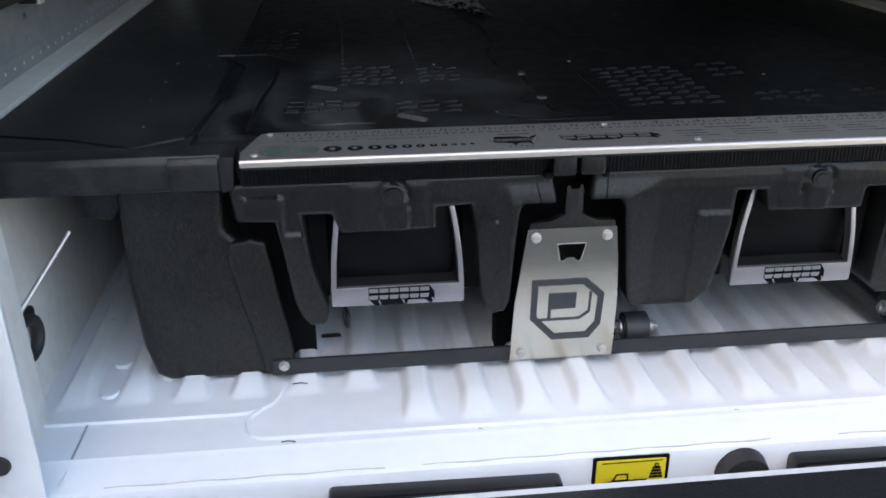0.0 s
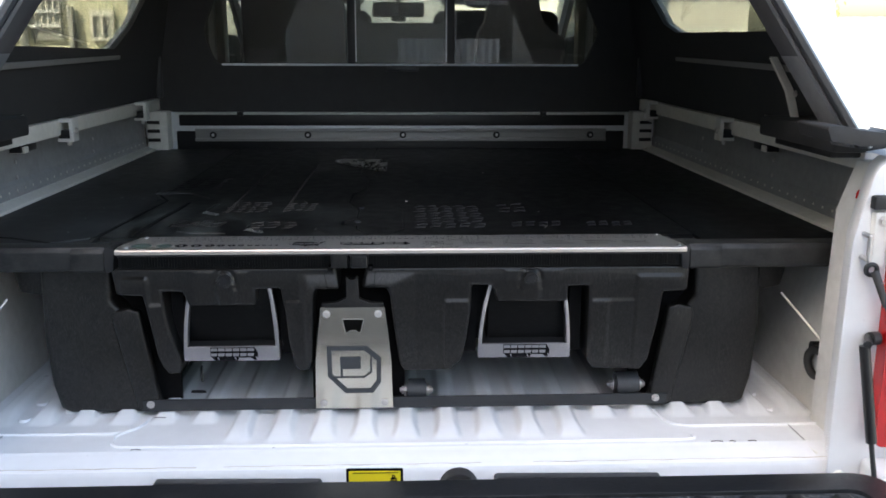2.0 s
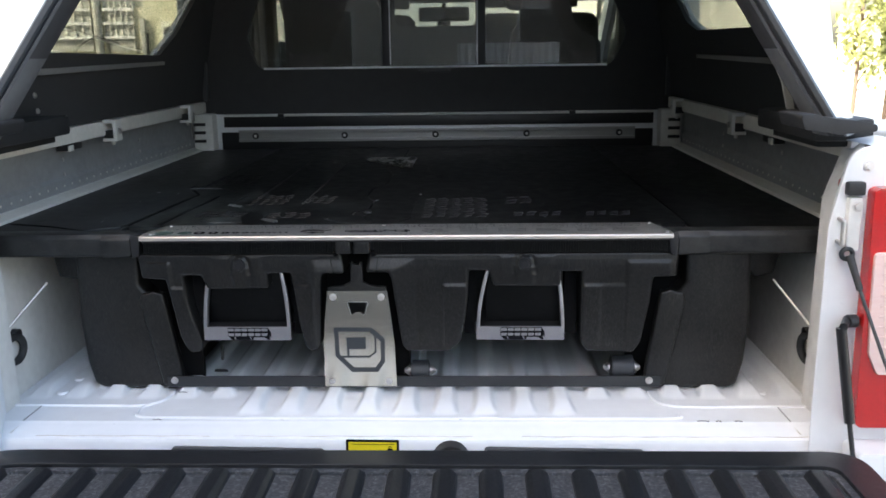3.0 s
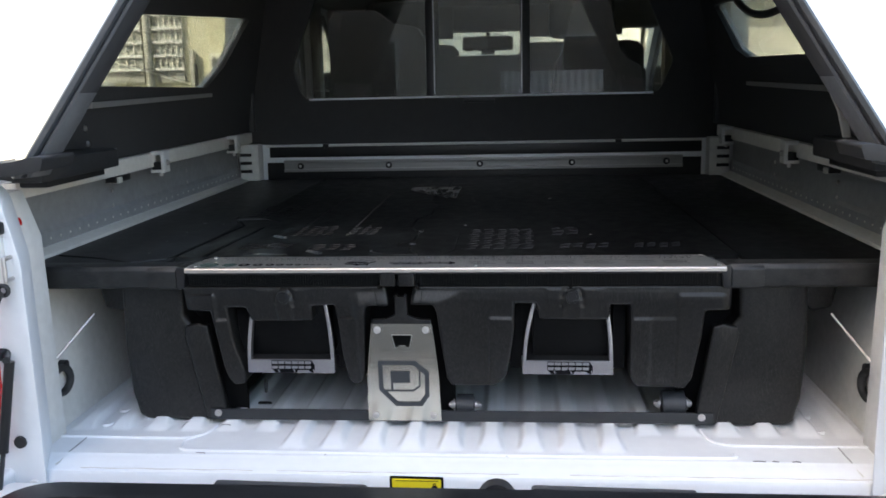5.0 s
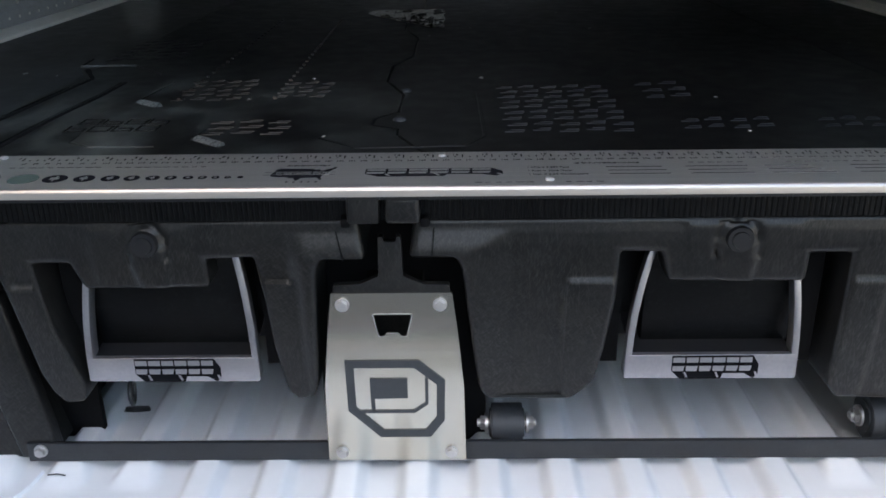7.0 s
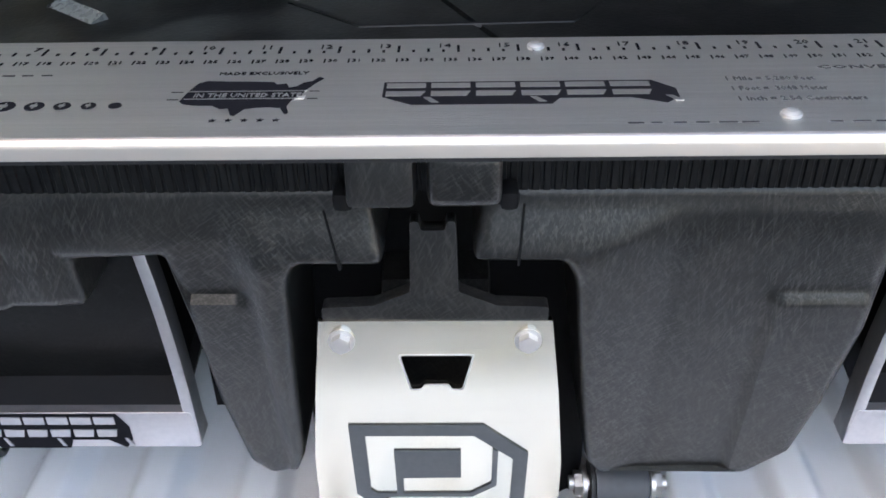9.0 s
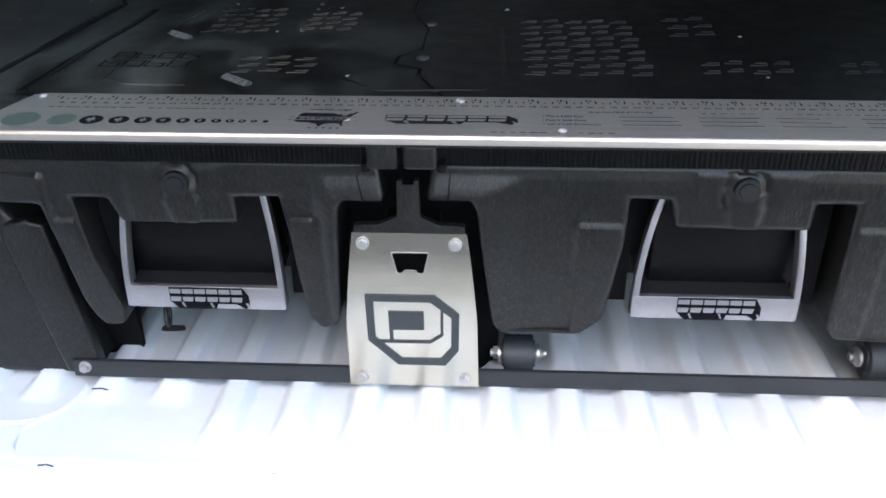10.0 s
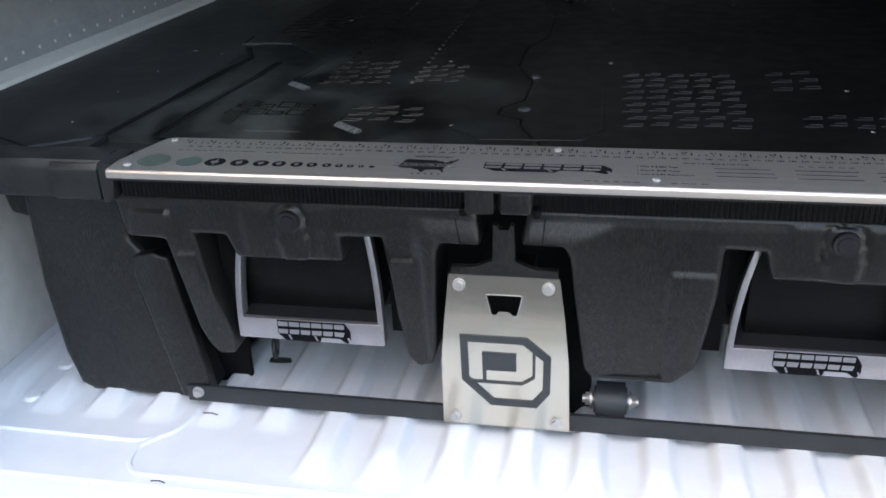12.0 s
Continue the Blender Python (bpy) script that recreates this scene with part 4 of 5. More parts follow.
def on_face(bm, lift=0.0):
    for k in range(1, 12):
        bmesh.ops.bisect_plane(bm, geom=list(bm.verts) + list(bm.edges) + list(bm.faces), dist=1e-6, plane_co=(0, 0, 0.014 + 0.0155 * k), plane_no=(0, 0, 1))
    for v in bm.verts:
        v.co.y += tilted(0, v.co.z)[1] - lift
    return bm


bracket = part("centre_bracket", join(prism(rounded([(-0.130, 0.188), (-0.130, 0.2035), (-0.107, 0.2045), (-0.0905, 0.2120), (-0.0895, 0.248), (-0.0855, 0.248), (-0.0855, 0.2435), (-0.0745, 0.2435), (-0.0745, 0.248), (-0.0705, 0.248), (-0.0695, 0.2120), (-0.053, 0.2045), (-0.030, 0.2035), (-0.030, 0.188)], 0.002, 2), "y", 0.0345, 0.042, 0.0015), box(-0.108, -0.054, 0.075, 0.12, 0.012, 0.19, 0.004)), HDPE, unit, "black steel centre bracket with a bottle opener plate")
face_pts = [(-0.132, 0.1965), (-0.028, 0.1965), (-0.0225, 0.15), (-0.018, 0.10), (-0.016, 0.014), (-0.146, 0.014), (-0.1435, 0.10), (-0.138, 0.15)]
opener = rounded([(-0.0965, 0.1758), (-0.0632, 0.1758), (-0.0682, 0.1540), (-0.0732, 0.1540), (-0.0747, 0.1575), (-0.0857, 0.1575), (-0.0872, 0.1540), (-0.0920, 0.1540)], 0.0015, 2)
face = part("face_plate", on_face(holed(face_pts, [opener], "y", 0.0, 0.003)), STAIN, bracket, "brushed stainless steel face plate with a bottle opener cut-out")
part("opener_rim", on_face(holed([(x * 1.06 + 0.0048, z * 1.06 - 0.0097) for x, z in opener], [opener], "y", -0.0004, 0.0002)), ALU, face)
for x, z in ((-0.1225, 0.1855), (-0.0385, 0.1855), (-0.1325, 0.0245), (-0.0297, 0.0245)):
    hexbolt(face, tilted(x, z), (0, -1, 0.12), 0.0047, 0.0055)
emblem = bmesh.new()
join(emblem, holed([(-0.1242, 0.1290), (-0.0580, 0.1290), (-0.0350, 0.1075), (-0.0358, 0.0625), (-0.0490, 0.0430), (-0.0955, 0.0428), (-0.1240, 0.0740)],
                   [[(-0.1166, 0.1212), (-0.0625, 0.1212), (-0.0425, 0.1030), (-0.0432, 0.0660), (-0.0535, 0.0515), (-0.0920, 0.0513), (-0.1164, 0.0775)]], "y", -0.0008, 0.0))
join(emblem, prism([(-0.1028, 0.1096), (-0.0690, 0.1096), (-0.0690, 0.0880), (-0.0990, 0.0875), (-0.0990, 0.0730), (-0.1026, 0.0730)], "y", -0.0008, 0.0))
join(emblem, prism([(-0.1164, 0.0740), (-0.1164, 0.0710), (-0.0630, 0.0712), (-0.0505, 0.0810), (-0.0502, 0.1085), (-0.0530, 0.1110), (-0.0532, 0.0828), (-0.0640, 0.0742)], "y", -0.0008, 0.0))
part("emblem", on_face(emblem, 0.0002), material("dark_grey_print", (0.035, 0.04, 0.045), 0.5, scale=50), face, "dark angular emblem")

latch = part("latch_block", join(box(-0.1118, -0.0856, 0.012, 0.05, 0.2672, 0.2897, 0.003), box(-0.0810, -0.0528, 0.012, 0.05, 0.2672, 0.2897, 0.0045, 3)), HDPE, unit, "black latch block under the deck edge")
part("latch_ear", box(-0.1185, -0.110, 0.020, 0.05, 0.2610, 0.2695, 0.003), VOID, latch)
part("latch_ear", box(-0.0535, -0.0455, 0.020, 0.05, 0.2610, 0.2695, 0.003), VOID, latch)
# near-black block painted as the shade behind the centre bracket
part("bracket_shade_block", box(-0.155, 0.004, 0.100, 0.13, 0.0, 0.262), VOID, unit)


def roller(parent, x0, x1, y, z, r, bolts=True):
    """A grey roller on its axle bolt."""
    w = part("roller", join(rod((x0, y, z), (x1, y, z), r, n=28), rod((x0 - 0.002, y, z), (x1 + 0.002, y, z), r * 0.72, n=24)), WHEELG, parent, "grey rubber roller")
    part("axle", rod((x0 - 0.014, y, z), (x1 + 0.014, y, z), 0.0042), ZINC, w)
    if bolts:
        for x, d in ((x0 - 0.005, -1), (x1 + 0.005, 1)):
            part("nut", join(rod((x, y, z), (x + d * 0.006, y, z), 0.0075, n=6), rod((x - d * 0.001, y, z), (x + d * 0.0015, y, z), 0.0105, n=18)), ZINC, w)
    return w


def raised(x, z, edges):
    """1 on a convex raised field, falling to 0 outside it: edges are (x, z, inward normal x, z, width of the slope)."""
    v = 1.0
    for ex, ez, nx, nz, w in edges:
        d = ((x - ex) * nx + (z - ez) * nz) / math.hypot(nx, nz)
        v = min(v, 1 + d / w)
    return max(0.0, v)


def field(x0, x1, z0, z1, w=0.004):
    return [(x0, 0, 1, 0, w), (x1, 0, -1, 0, w), (0, z0, 0, 1, w), (0, z1, 0, -1, w * 0.6)]


def moulded(points, height, mat, name, parent, label):
    """A thick moulded front: outline (x, z), rounded rim, and a face raised by height(x, z)."""
    bm = prism(points, "y", 0.036, 0.11, 0.0056, 3)
    step = 0.003
    xs, zs = [p[0] for p in points], [p[1] for p in points]
    for lo, hi, axis in ((min(xs), max(xs), (1, 0, 0)), (min(zs), max(zs), (0, 0, 1))):
        for i in range(1, int((hi - lo) / step)):
            cap = [f for f in bm.faces if f.calc_center_median().y < 0.0362]
            geom = list({v for f in cap for v in f.verts}) + list({e for f in cap for e in f.edges}) + cap
            at = lo + i * step
            bmesh.ops.bisect_plane(bm, geom=geom, dist=1e-6, plane_co=(at * axis[0], 0, at * axis[2]), plane_no=axis)
    for v in bm.verts:
        if v.co.y < 0.06:
            v.co.y -= height(v.co.x, v.co.z) * (0.06 - v.co.y) / 0.024
    return finish(name, bm, mat, parent, label, 50)


def knob_relief(x, z, kx, kz):
    """Arched groove round the knob and the skirt below it."""
    r = math.hypot(x - kx, z - kz) if z > kz else abs(x - kx - 0.0006 * (kz - z) * 30 * 0.2)
    h = 0.0
    if z > kz - 0.016:
        h -= 0.0035 * max(0.0, 1 - abs(r - 0.0165) / 0.0045)
    h += 0.0030 * raised(x, z, [(kx - 0.017, kz, 1, 0.22, 0.003), (kx + 0.017, kz, -1, 0.10, 0.003), (0, kz - 0.006, 0, -1, 0.006)])
    return h


def ramp(v):
    return min(1.0, max(0.0, v))


def left_facet(x, z):
    """A lit shoulder that slopes out from the top strip of the narrow drawer towards the bracket."""
    return 0.0085 * ramp((0.2535 - z) / 0.0245) * ramp((x + 0.168) / 0.014)


def right_facet(x, z):
    """The wide drawer's body: it stands out most beside the bracket, where a sloping facet leads up to the top strip, and falls back along a slant."""
    body = 0.0090 - 0.0080 * ramp((x + 0.0181) / 0.0402)
    return min(body, 0.37 * max(0.0, 0.2557 - z))


def drawer(label, outline, fields, inner, arms, knob, body):
    """A drawer: moulded front with legs and pocket, knob and pull handle."""
    d = thing("drawer", label, "drawer", "bed drawers")
    kx, kz = knob
    plate = moulded(outline, lambda x, z: max([h(x, z) if e is None else h * raised(x, z, e) for h, e in fields]) + knob_relief(x, z, kx, kz) - 0.11 * max(0, 0.240 - z), HDPE, "drawer_front", d, "black moulded drawer front")
    x0, x1, z0, z1 = inner
    part("pocket_back", join(prism([(0.075, z0 + 0.020), (0.118, z0 + 0.012), (0.118, z1), (0.070, z1)], "x", x0 + 0.025, x1 - 0.025, 0.003), box(x0 - 0.03, x1 + 0.03, 0.112, 0.13, z0 + 0.01, z1 + 0.02)), DECKP, d)
    part("drawer_box", box(*body, 0.13, 1.30, 0.112, 0.256, 0.008), SMOOTHB, d)
    part("lock_knob", join(rod((kx, 0.034, kz), (kx, 0.0305, kz), 0.0118, 0.0108, 28), rod((kx, 0.032, kz), (kx, 0.0292, kz), 0.0082, 0.0070, 24)), SMOOTHB, d)
    (la, lb), (ra, rb) = arms
    zt, zb = 0.228, 0.1020
    # near-black blocks put the shade beside the handle arms into colour
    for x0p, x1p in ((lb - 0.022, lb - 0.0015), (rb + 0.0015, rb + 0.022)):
        part("pocket_shade_block", box(x0p, x1p, 0.078, 0.118, 0.104, zt), VOID, d)
    h = part("pull_handle", prism(rounded([(lb, zb), (rb, zb - 0.001), (rb - 0.002, zb + 0.0235), (lb + 0.002, zb + 0.0235)], 0.003), "y", 0.050, 0.064, 0.0028, 3), CAST, d, "silver cast aluminium pull handle")
    for a, b, sgn in ((la, lb, 1), (ra, rb, -1)):
        bm = bmesh.new()
        n = 10
        prev = None
        for i in range(n + 1):
            t = i / n
            x = b + (a - b) * (t ** 2.3)
            z = zb + (zt - zb) * t
            y = 0.050 + 0.012 * t * t
            loop = [bm.verts.new((x, y, z)), bm.verts.new((x + sgn * 0.0064, y, z)), bm.verts.new((x + sgn * 0.0068, y + 0.014, z)), bm.verts.new((x + sgn * 0.0008, y + 0.014, z))]
            if prev:
                for k in range(4):
                    bm.faces.new((prev[k], prev[(k + 1) % 4], loop[(k + 1) % 4], loop[k]))
            else:
                bm.faces.new(loop)
            prev = loop
        bm.faces.new(prev[::-1])
        bmesh.ops.recalc_face_normals(bm, faces=bm.faces)
        bevel(bm, 0.0014, 2)
        part("handle_arm", bm, CAST, h)
    part("handle_ledge", prism([(0.0525, zb + 0.0230), (0.064, zb + 0.0230), (0.112, zb + 0.036), (0.112, zb + 0.032)], "x", lb + 0.006, rb - 0.006), SMOOTHB, h)
    badge(h, (lb + rb) / 2 + 0.004, zb + 0.0120, 0.078)
    return d


def badge_shapes(cx, cz, w):
    """A dark offset shadow and six pairs of plain pale bars."""
    h = w * 0.165
    x0 = cx - w / 2
    shadow = [(x0, cz + h * 0.85), (x0 + w * 0.93, cz + h * 0.85), (x0 + w, cz + h * 0.15), (x0 + w, cz - h * 0.55), (x0 + w * 0.95, cz - h), (x0 + w * 0.84, cz - h * 0.55),
              (x0 + w * 0.60, cz - h * 0.55), (x0 + w * 0.57, cz - h), (x0 + w * 0.10, cz - h), (x0, cz - h * 0.35)]
    marks = []
    u = w * 0.925 / 6
    lo, hi = cz - h * 0.34, cz + h * 0.72
    t = (hi - lo) * 0.36
    for i in range(6):
        a = x0 + u * (i + 0.07)
        b = a + u * 0.88
        marks.append([(a, hi - t), (a, hi), (b, hi), (b, hi - t)])
        marks.append([(a, lo), (a, lo + t), (b, lo + t), (b - u * 0.1, lo)])
    for k in (0.14, 0.50, 0.955):
        marks.append([(x0 + w * k, lo - h * 0.1), (x0 + w * k + u * 0.14, lo - h * 0.1), (x0 + w * k + u * 0.34, lo - h * 0.52), (x0 + w * k + u * 0.18, lo - h * 0.52)])
    return shadow, marks


def badge(parent, cx, cz, w):
    shadow, marks = badge_shapes(cx, cz, w)
    b = part("badge", prism(shadow, "y", 0.0494, 0.0502), INK, parent, "dark maker's badge with pale block marks")
    for m in marks:
        part("badge_mark", prism(m, "y", 0.0489, 0.0495), CAST, b)


left = drawer("narrow black bed drawer with a silver pull handle",
              [(-0.464, 0.2635), (-0.106, 0.2635), (-0.1005, 0.2285), (-0.1385, 0.2285), (-0.1428, 0.219), (-0.1460, 0.17), (-0.1490, 0.102), (-0.1550, 0.086), (-0.1690, 0.081), (-0.1790, 0.092), (-0.1865, 0.14), (-0.1900, 0.19), (-0.1965, 0.2285),
               (-0.2375, 0.227), (-0.2365, 0.2000), (-0.3450, 0.1990), (-0.3540, 0.224), (-0.387, 0.224), (-0.380, 0.16), (-0.364, 0.098), (-0.368, 0.081), (-0.386, 0.079), (-0.395, 0.092), (-0.402, 0.112), (-0.411, 0.18), (-0.4165, 0.218), (-0.459, 0.220)],
              [(left_facet, None), (0.0045, field(-0.20, -0.163, 0.0, 0.2050, 0.0035)),
               (0.0045, [(-0.447, 0.24, 1, -0.2, 0.012), (-0.410, 0, -1, 0, 0.005), (0, 0.247, 0, -1, 0.003)]), (0.0045, field(-0.425, -0.36, 0.0, 0.2010, 0.0035)),
               (0.0015, field(-0.330, -0.250, 0.19, 0.255, 0.006))],
              (-0.380, -0.190, 0.105, 0.228), ((-0.349, -0.3605), (-0.2160, -0.2035)), (-0.285, 0.243), (-0.40, -0.15))
right = drawer("wide black bed drawer with a silver pull handle",
               [(-0.058, 0.2635), (0.474, 0.2635), (0.472, 0.220), (0.4315, 0.219), (0.427, 0.17), (0.415, 0.096), (0.403, 0.078), (0.322, 0.081), (0.311, 0.095), (0.309, 0.229),
                (0.2735, 0.229), (0.2735, 0.2020), (0.1565, 0.2030), (0.150, 0.231), (0.1145, 0.232), (0.1130, 0.187), (0.1065, 0.136), (0.0995, 0.099), (0.0800, 0.081), (0.0045, 0.0805), (-0.0040, 0.093), (-0.0095, 0.1345), (-0.0155, 0.1825), (-0.0195, 0.219), (-0.0250, 0.2300), (-0.0640, 0.2305)],
               [(right_facet, None), (0.0048, field(0.071, 0.13, 0.0, 0.2055, 0.004)),
                (0.0045, field(0.30, 0.343, 0.0, 0.2035, 0.0035)), (0.0030, [(0.350, 0.244, 1, -0.15, 0.006), (0.385, 0, -1, 0, 0.006), (0, 0.2035, 0, -1, 0.003)]), (0.0045, [(0.389, 0, 1, 0, 0.005), (0.458, 0.24, -1, -0.2, 0.010), (0, 0.246, 0, -1, 0.003)]),
                (0.0015, field(0.170, 0.256, 0.19, 0.255, 0.006))],
               (0.120, 0.305, 0.105, 0.232), ((0.1458, 0.1268), (0.272, 0.2825)), (0.211, 0.244), (0.0, 0.43))
roller(right, 0.0095, 0.0390, 0.088, 0.0300, 0.0195)
roller(right, 0.372, 0.410, 0.088, 0.036, 0.0225)
part("pull_ring", ring((-0.345, 0.10, 0.060), (1, 0.2, 0), 0.012, 0.0022), STEELB, left, "small dark steel ring under the drawer")
for pts, o, facet in ((((-0.1250, 0.2530), (-0.1240, 0.2530), (-0.1182, 0.2292), (-0.1194, 0.2292)), left, left_facet), (((-0.0430, 0.2555), (-0.0420, 0.2555), (-0.0440, 0.2312), (-0.0452, 0.2312)), right, right_facet)):
    line = prism(pts, "y", 0.0352, 0.0385)
    for v in line.verts:
        v.co.y -= facet(v.co.x, v.co.z)
    part("moulded_line", line, VOID, o)
# near-black panels paint the shade between the drawers and the side boxes
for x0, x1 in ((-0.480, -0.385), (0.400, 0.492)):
    part("hollow_shade_panel", box(x0, x1, 0.112, 0.12, 0.0, 0.262), VOID, unit)

# ---- deck ----
SEAM = [(-0.052, 0.104), (-0.080, 0.168), (-0.080, 0.190), (-0.107, 0.206), (-0.105, 0.232), (-0.082, 0.262), (-0.082, 0.345), (-0.105, 0.42), (-0.105, 0.52), (-0.08, 0.60), (-0.08, 0.76), (-0.105, 0.86), (-0.105, 1.0), (-0.08, 1.1), (-0.08, 1.385)]
half_l = [(-0.497, 1.385), (-0.503, 0.30), (-0.500, 0.104)] + [(x - 0.0018, y) for x, y in SEAM]
half_r = [(x + 0.0018, y) for x, y in SEAM] + [(0.498, 1.385), (0.498, 0.104)]
deck_l = part("deck_panel", prism(half_l, "z", 0.290, TOP), DECKD, unit, "dusty black moulded deck panel with painted haze and raised tread marks")
deck_r = part("deck_panel", prism(half_r[::-1], "z", 0.290, TOP), DECKD, unit, "black moulded deck panel with raised tread marks")
part("deck_nose", box(-0.443, 0.454, 0.008, 0.1035, 0.2895, 0.2975), SMOOTHB, unit)


def wing(s, edge, dx):
    """The deck's side extension over the side box, with its turned-down front."""
    w = part("deck_wing", prism([(s * edge + dx, 0.060), (s * 0.60 + dx, 0.045), (s * 0.748, 0.048), (s * 0.748, 1.385), (s * (edge + 0.002) + dx, 1.385)], "z", 0.289, TOP - 0.001, 0.002), WINGD if s < 0 else DECKP, unit, "dusty black deck side extension with painted haze" if s < 0 else "black deck side extension")
    part("wing_front", prism([(0.034, 0.2995), (0.030, 0.292), (0.029, 0.264), (0.033, 0.260), (0.075, 0.260), (0.075, 0.2985), (0.060, 0.3005)], "x", *sorted((s * 0.466, s * 0.735)), 0.002), WINGD, w)
    part("wing_cap", prism([(0.032, 0.2975), (0.027, 0.291), (0.026, 0.263), (0.032, 0.2585), (0.05, 0.2585), (0.05, 0.2975)], "x", *sorted((s * 0.470, s * 0.522)), 0.002), WINGD, w)
    part("wing_end", prism([(s * 0.452, 0.2985), (s * 0.468, 0.2995), (s * 0.468, 0.258), (s * 0.456, 0.262)], "y", 0.026, 0.07, 0.002), SMOOTHB, w)
    return w


wing(-1, 0.504, 0.0)
wing(1, 0.502, 0.0)
for path in ([(-0.5035, 0.106), (-0.490, 0.33), (-0.481, 0.455), (-0.512, 0.520)], [(-0.4465, 0.110), (-0.4400, 0.27), (-0.432, 0.35), (-0.430, 0.43)]):
    part("deck_groove", ribbon(path, 0.0075, TOP - 0.001, TOP + 0.0006), VOID, deck_l)
    part("groove_edge", ribbon([(x - 0.0060, y) for x, y in path], 0.0035, TOP - 0.001, TOP + 0.0012), DECKD, deck_l)
part("deck_rim", ribbon([(-0.735, 0.135), (-0.64, 0.105), (-0.565, 0.066), (-0.515, 0.098), (-0.506, 0.14)], 0.005, TOP - 0.001, TOP + 0.0014), DECKD, deck_l)

bar_mesh = None


def deck_mark(name, parent, x0, x1, y0, y1, z1):
    """One raised mark on the deck; all share one mesh."""
    global bar_mesh
    if bar_mesh is None:
        first = part(name, prism([(0.5 * math.cos(math.pi * k / 6), math.sin(math.pi * k / 6) - 1) for k in range(7)], "x", -0.5, 0.5), TREAD, parent)
        bar_mesh = first.data
    else:
        first = new(name, bar_mesh)
        first.parent = parent
    first.location, first.scale = ((x0 + x1) / 2, (y0 + y1) / 2, z1), (x1 - x0, y1 - y0, z1 - TOP + 0.0002)


def treads(parent, x0, x1, y0, y1, cols, rows):
    """Raised anti-slip dashes: two short bars to a mark, staggered column by column."""
    rng = random.Random(round(x0 * 1000 + y0 * 77))
    for c in range(cols):
        for r in range(rows):
            cx = x0 + (c + 0.5) * (x1 - x0) / cols + 0.004 * (r % 2)
            cy = y0 + (r + 0.5 + 0.22 * (c % 2)) * (y1 - y0) / rows
            w = (x1 - x0) / cols * 0.72 * rng.uniform(0.9, 1.05)
            for dx, dy, k in ((-0.1, 0.0, 1.0), (0.12, 0.30, 0.7)):
                yy = cy + dy * (y1 - y0) / rows
                deck_mark("tread_mark", parent, cx + (dx - k / 2) * w, cx + (dx + k / 2) * w, yy, yy + 0.0016, TOP + 0.0006)


treads(deck_r, 0.022, 0.152, 0.160, 0.385, 5, 9)
treads(deck_r, 0.195, 0.290, 0.168, 0.221, 4, 2)
treads(deck_r, 0.330, 0.42, 0.171, 0.221, 4, 2)
treads(deck_r, 0.185, 0.245, 0.30, 0.40, 2, 3)
treads(deck_l, -0.272, -0.185, 0.162, 0.228, 3, 3)
treads(deck_l, -0.345, -0.262, 0.312, 0.435, 4, 5)
treads(deck_l, -0.232, -0.168, 0.325, 0.42, 3, 4)
treads(deck_l, -0.515, -0.405, 0.57, 0.76, 4, 6)


def recess_edge(p, q, w, h):
    """One sloping edge of a shallow moulded field: it rises over the width w to the right of p to q, then drops."""
    p, q = Vector(p), Vector(q)
    n = (q - p).normalized()
    n = Vector((-n.y, n.x)) * w
    bm = bmesh.new()
    rows = [[bm.verts.new((*(e + n * k), TOP + z)) for k, z in ((0, -0.0005), (1, h), (1.15, -0.0005))] for e in (p, q)]
    for k in range(3):
        bm.faces.new((rows[0][k], rows[1][k], rows[1][(k + 1) % 3], rows[0][(k + 1) % 3]))
    bm.faces.new(rows[0][::-1])
    bm.faces.new(rows[1])
    bmesh.ops.recalc_face_normals(bm, faces=bm.faces)
    return bm


FIELDS = (([(-0.270, 0.193), (-0.274, 0.155), (-0.243, 0.128)], (0.002, 0.0095), deck_l),
          ([(-0.369, 0.425), (-0.381, 0.315), (-0.351, 0.290)], (0.0015, 0.0095), deck_l),
          ([(-0.388, 0.180), (-0.386, 0.147), (-0.361, 0.131), (-0.300, 0.130)], (0.001, 0.0015, 0.001), deck_l),
          ([(-0.535, 0.600), (-0.531, 0.540), (-0.455, 0.540), (-0.402, 0.478)], (0.001, 0.0035, 0.0015), deck_l))
# the wide edges take the pale material, a painted glint
for pts, widths, panel_ in FIELDS:
    for p, q, w in zip(pts, pts[1:], widths):
        part("field_edge", recess_edge(p, q, w, 0.0008 + 0.26 * w), EDGEG if w > 0.003 else DECKD, panel_)
for x in (-0.335, -0.226):
    for i in range(26):
        y = 0.33 + i * 0.026
        deck_mark("deck_stud", deck_l, x - 0.0022, x + 0.0022, y - 0.0022, y + 0.0022, TOP + 0.0014)
part("deck_outline", ribbon([(-0.152, 0.158), (-0.114, 0.122), (-0.016, 0.126), (0.004, 0.16), (0.002, 0.352)], 0.005, TOP - 0.001, TOP + 0.0006), DECKP, deck_r)
em = bmesh.new()
for row, y in enumerate((0.190, 0.218)):
    for k in range(4):
        x = -0.408 + k * 0.0235 + 0.004 * row
        join(em, ribbon([(x, y), (x + 0.019, y), (x + 0.019, y + 0.020), (x, y + 0.020)] if (k + row) % 2 else [(x, y + 0.020), (x, y), (x + 0.018, y), (x + 0.018, y + 0.010), (x + 0.004, y + 0.010)], 0.0024, TOP - 0.001, TOP + 0.0010, (k + row) % 2 == 1))
part("deck_emblem", em, TREAD, deck_l)
for x, y in ((-0.080, 0.224), (-0.080, 0.362)):
    dome(deck_r, (x + 0.0, y, TOP), (0, 0, 1), 0.007, "deck_screw", STEELB)
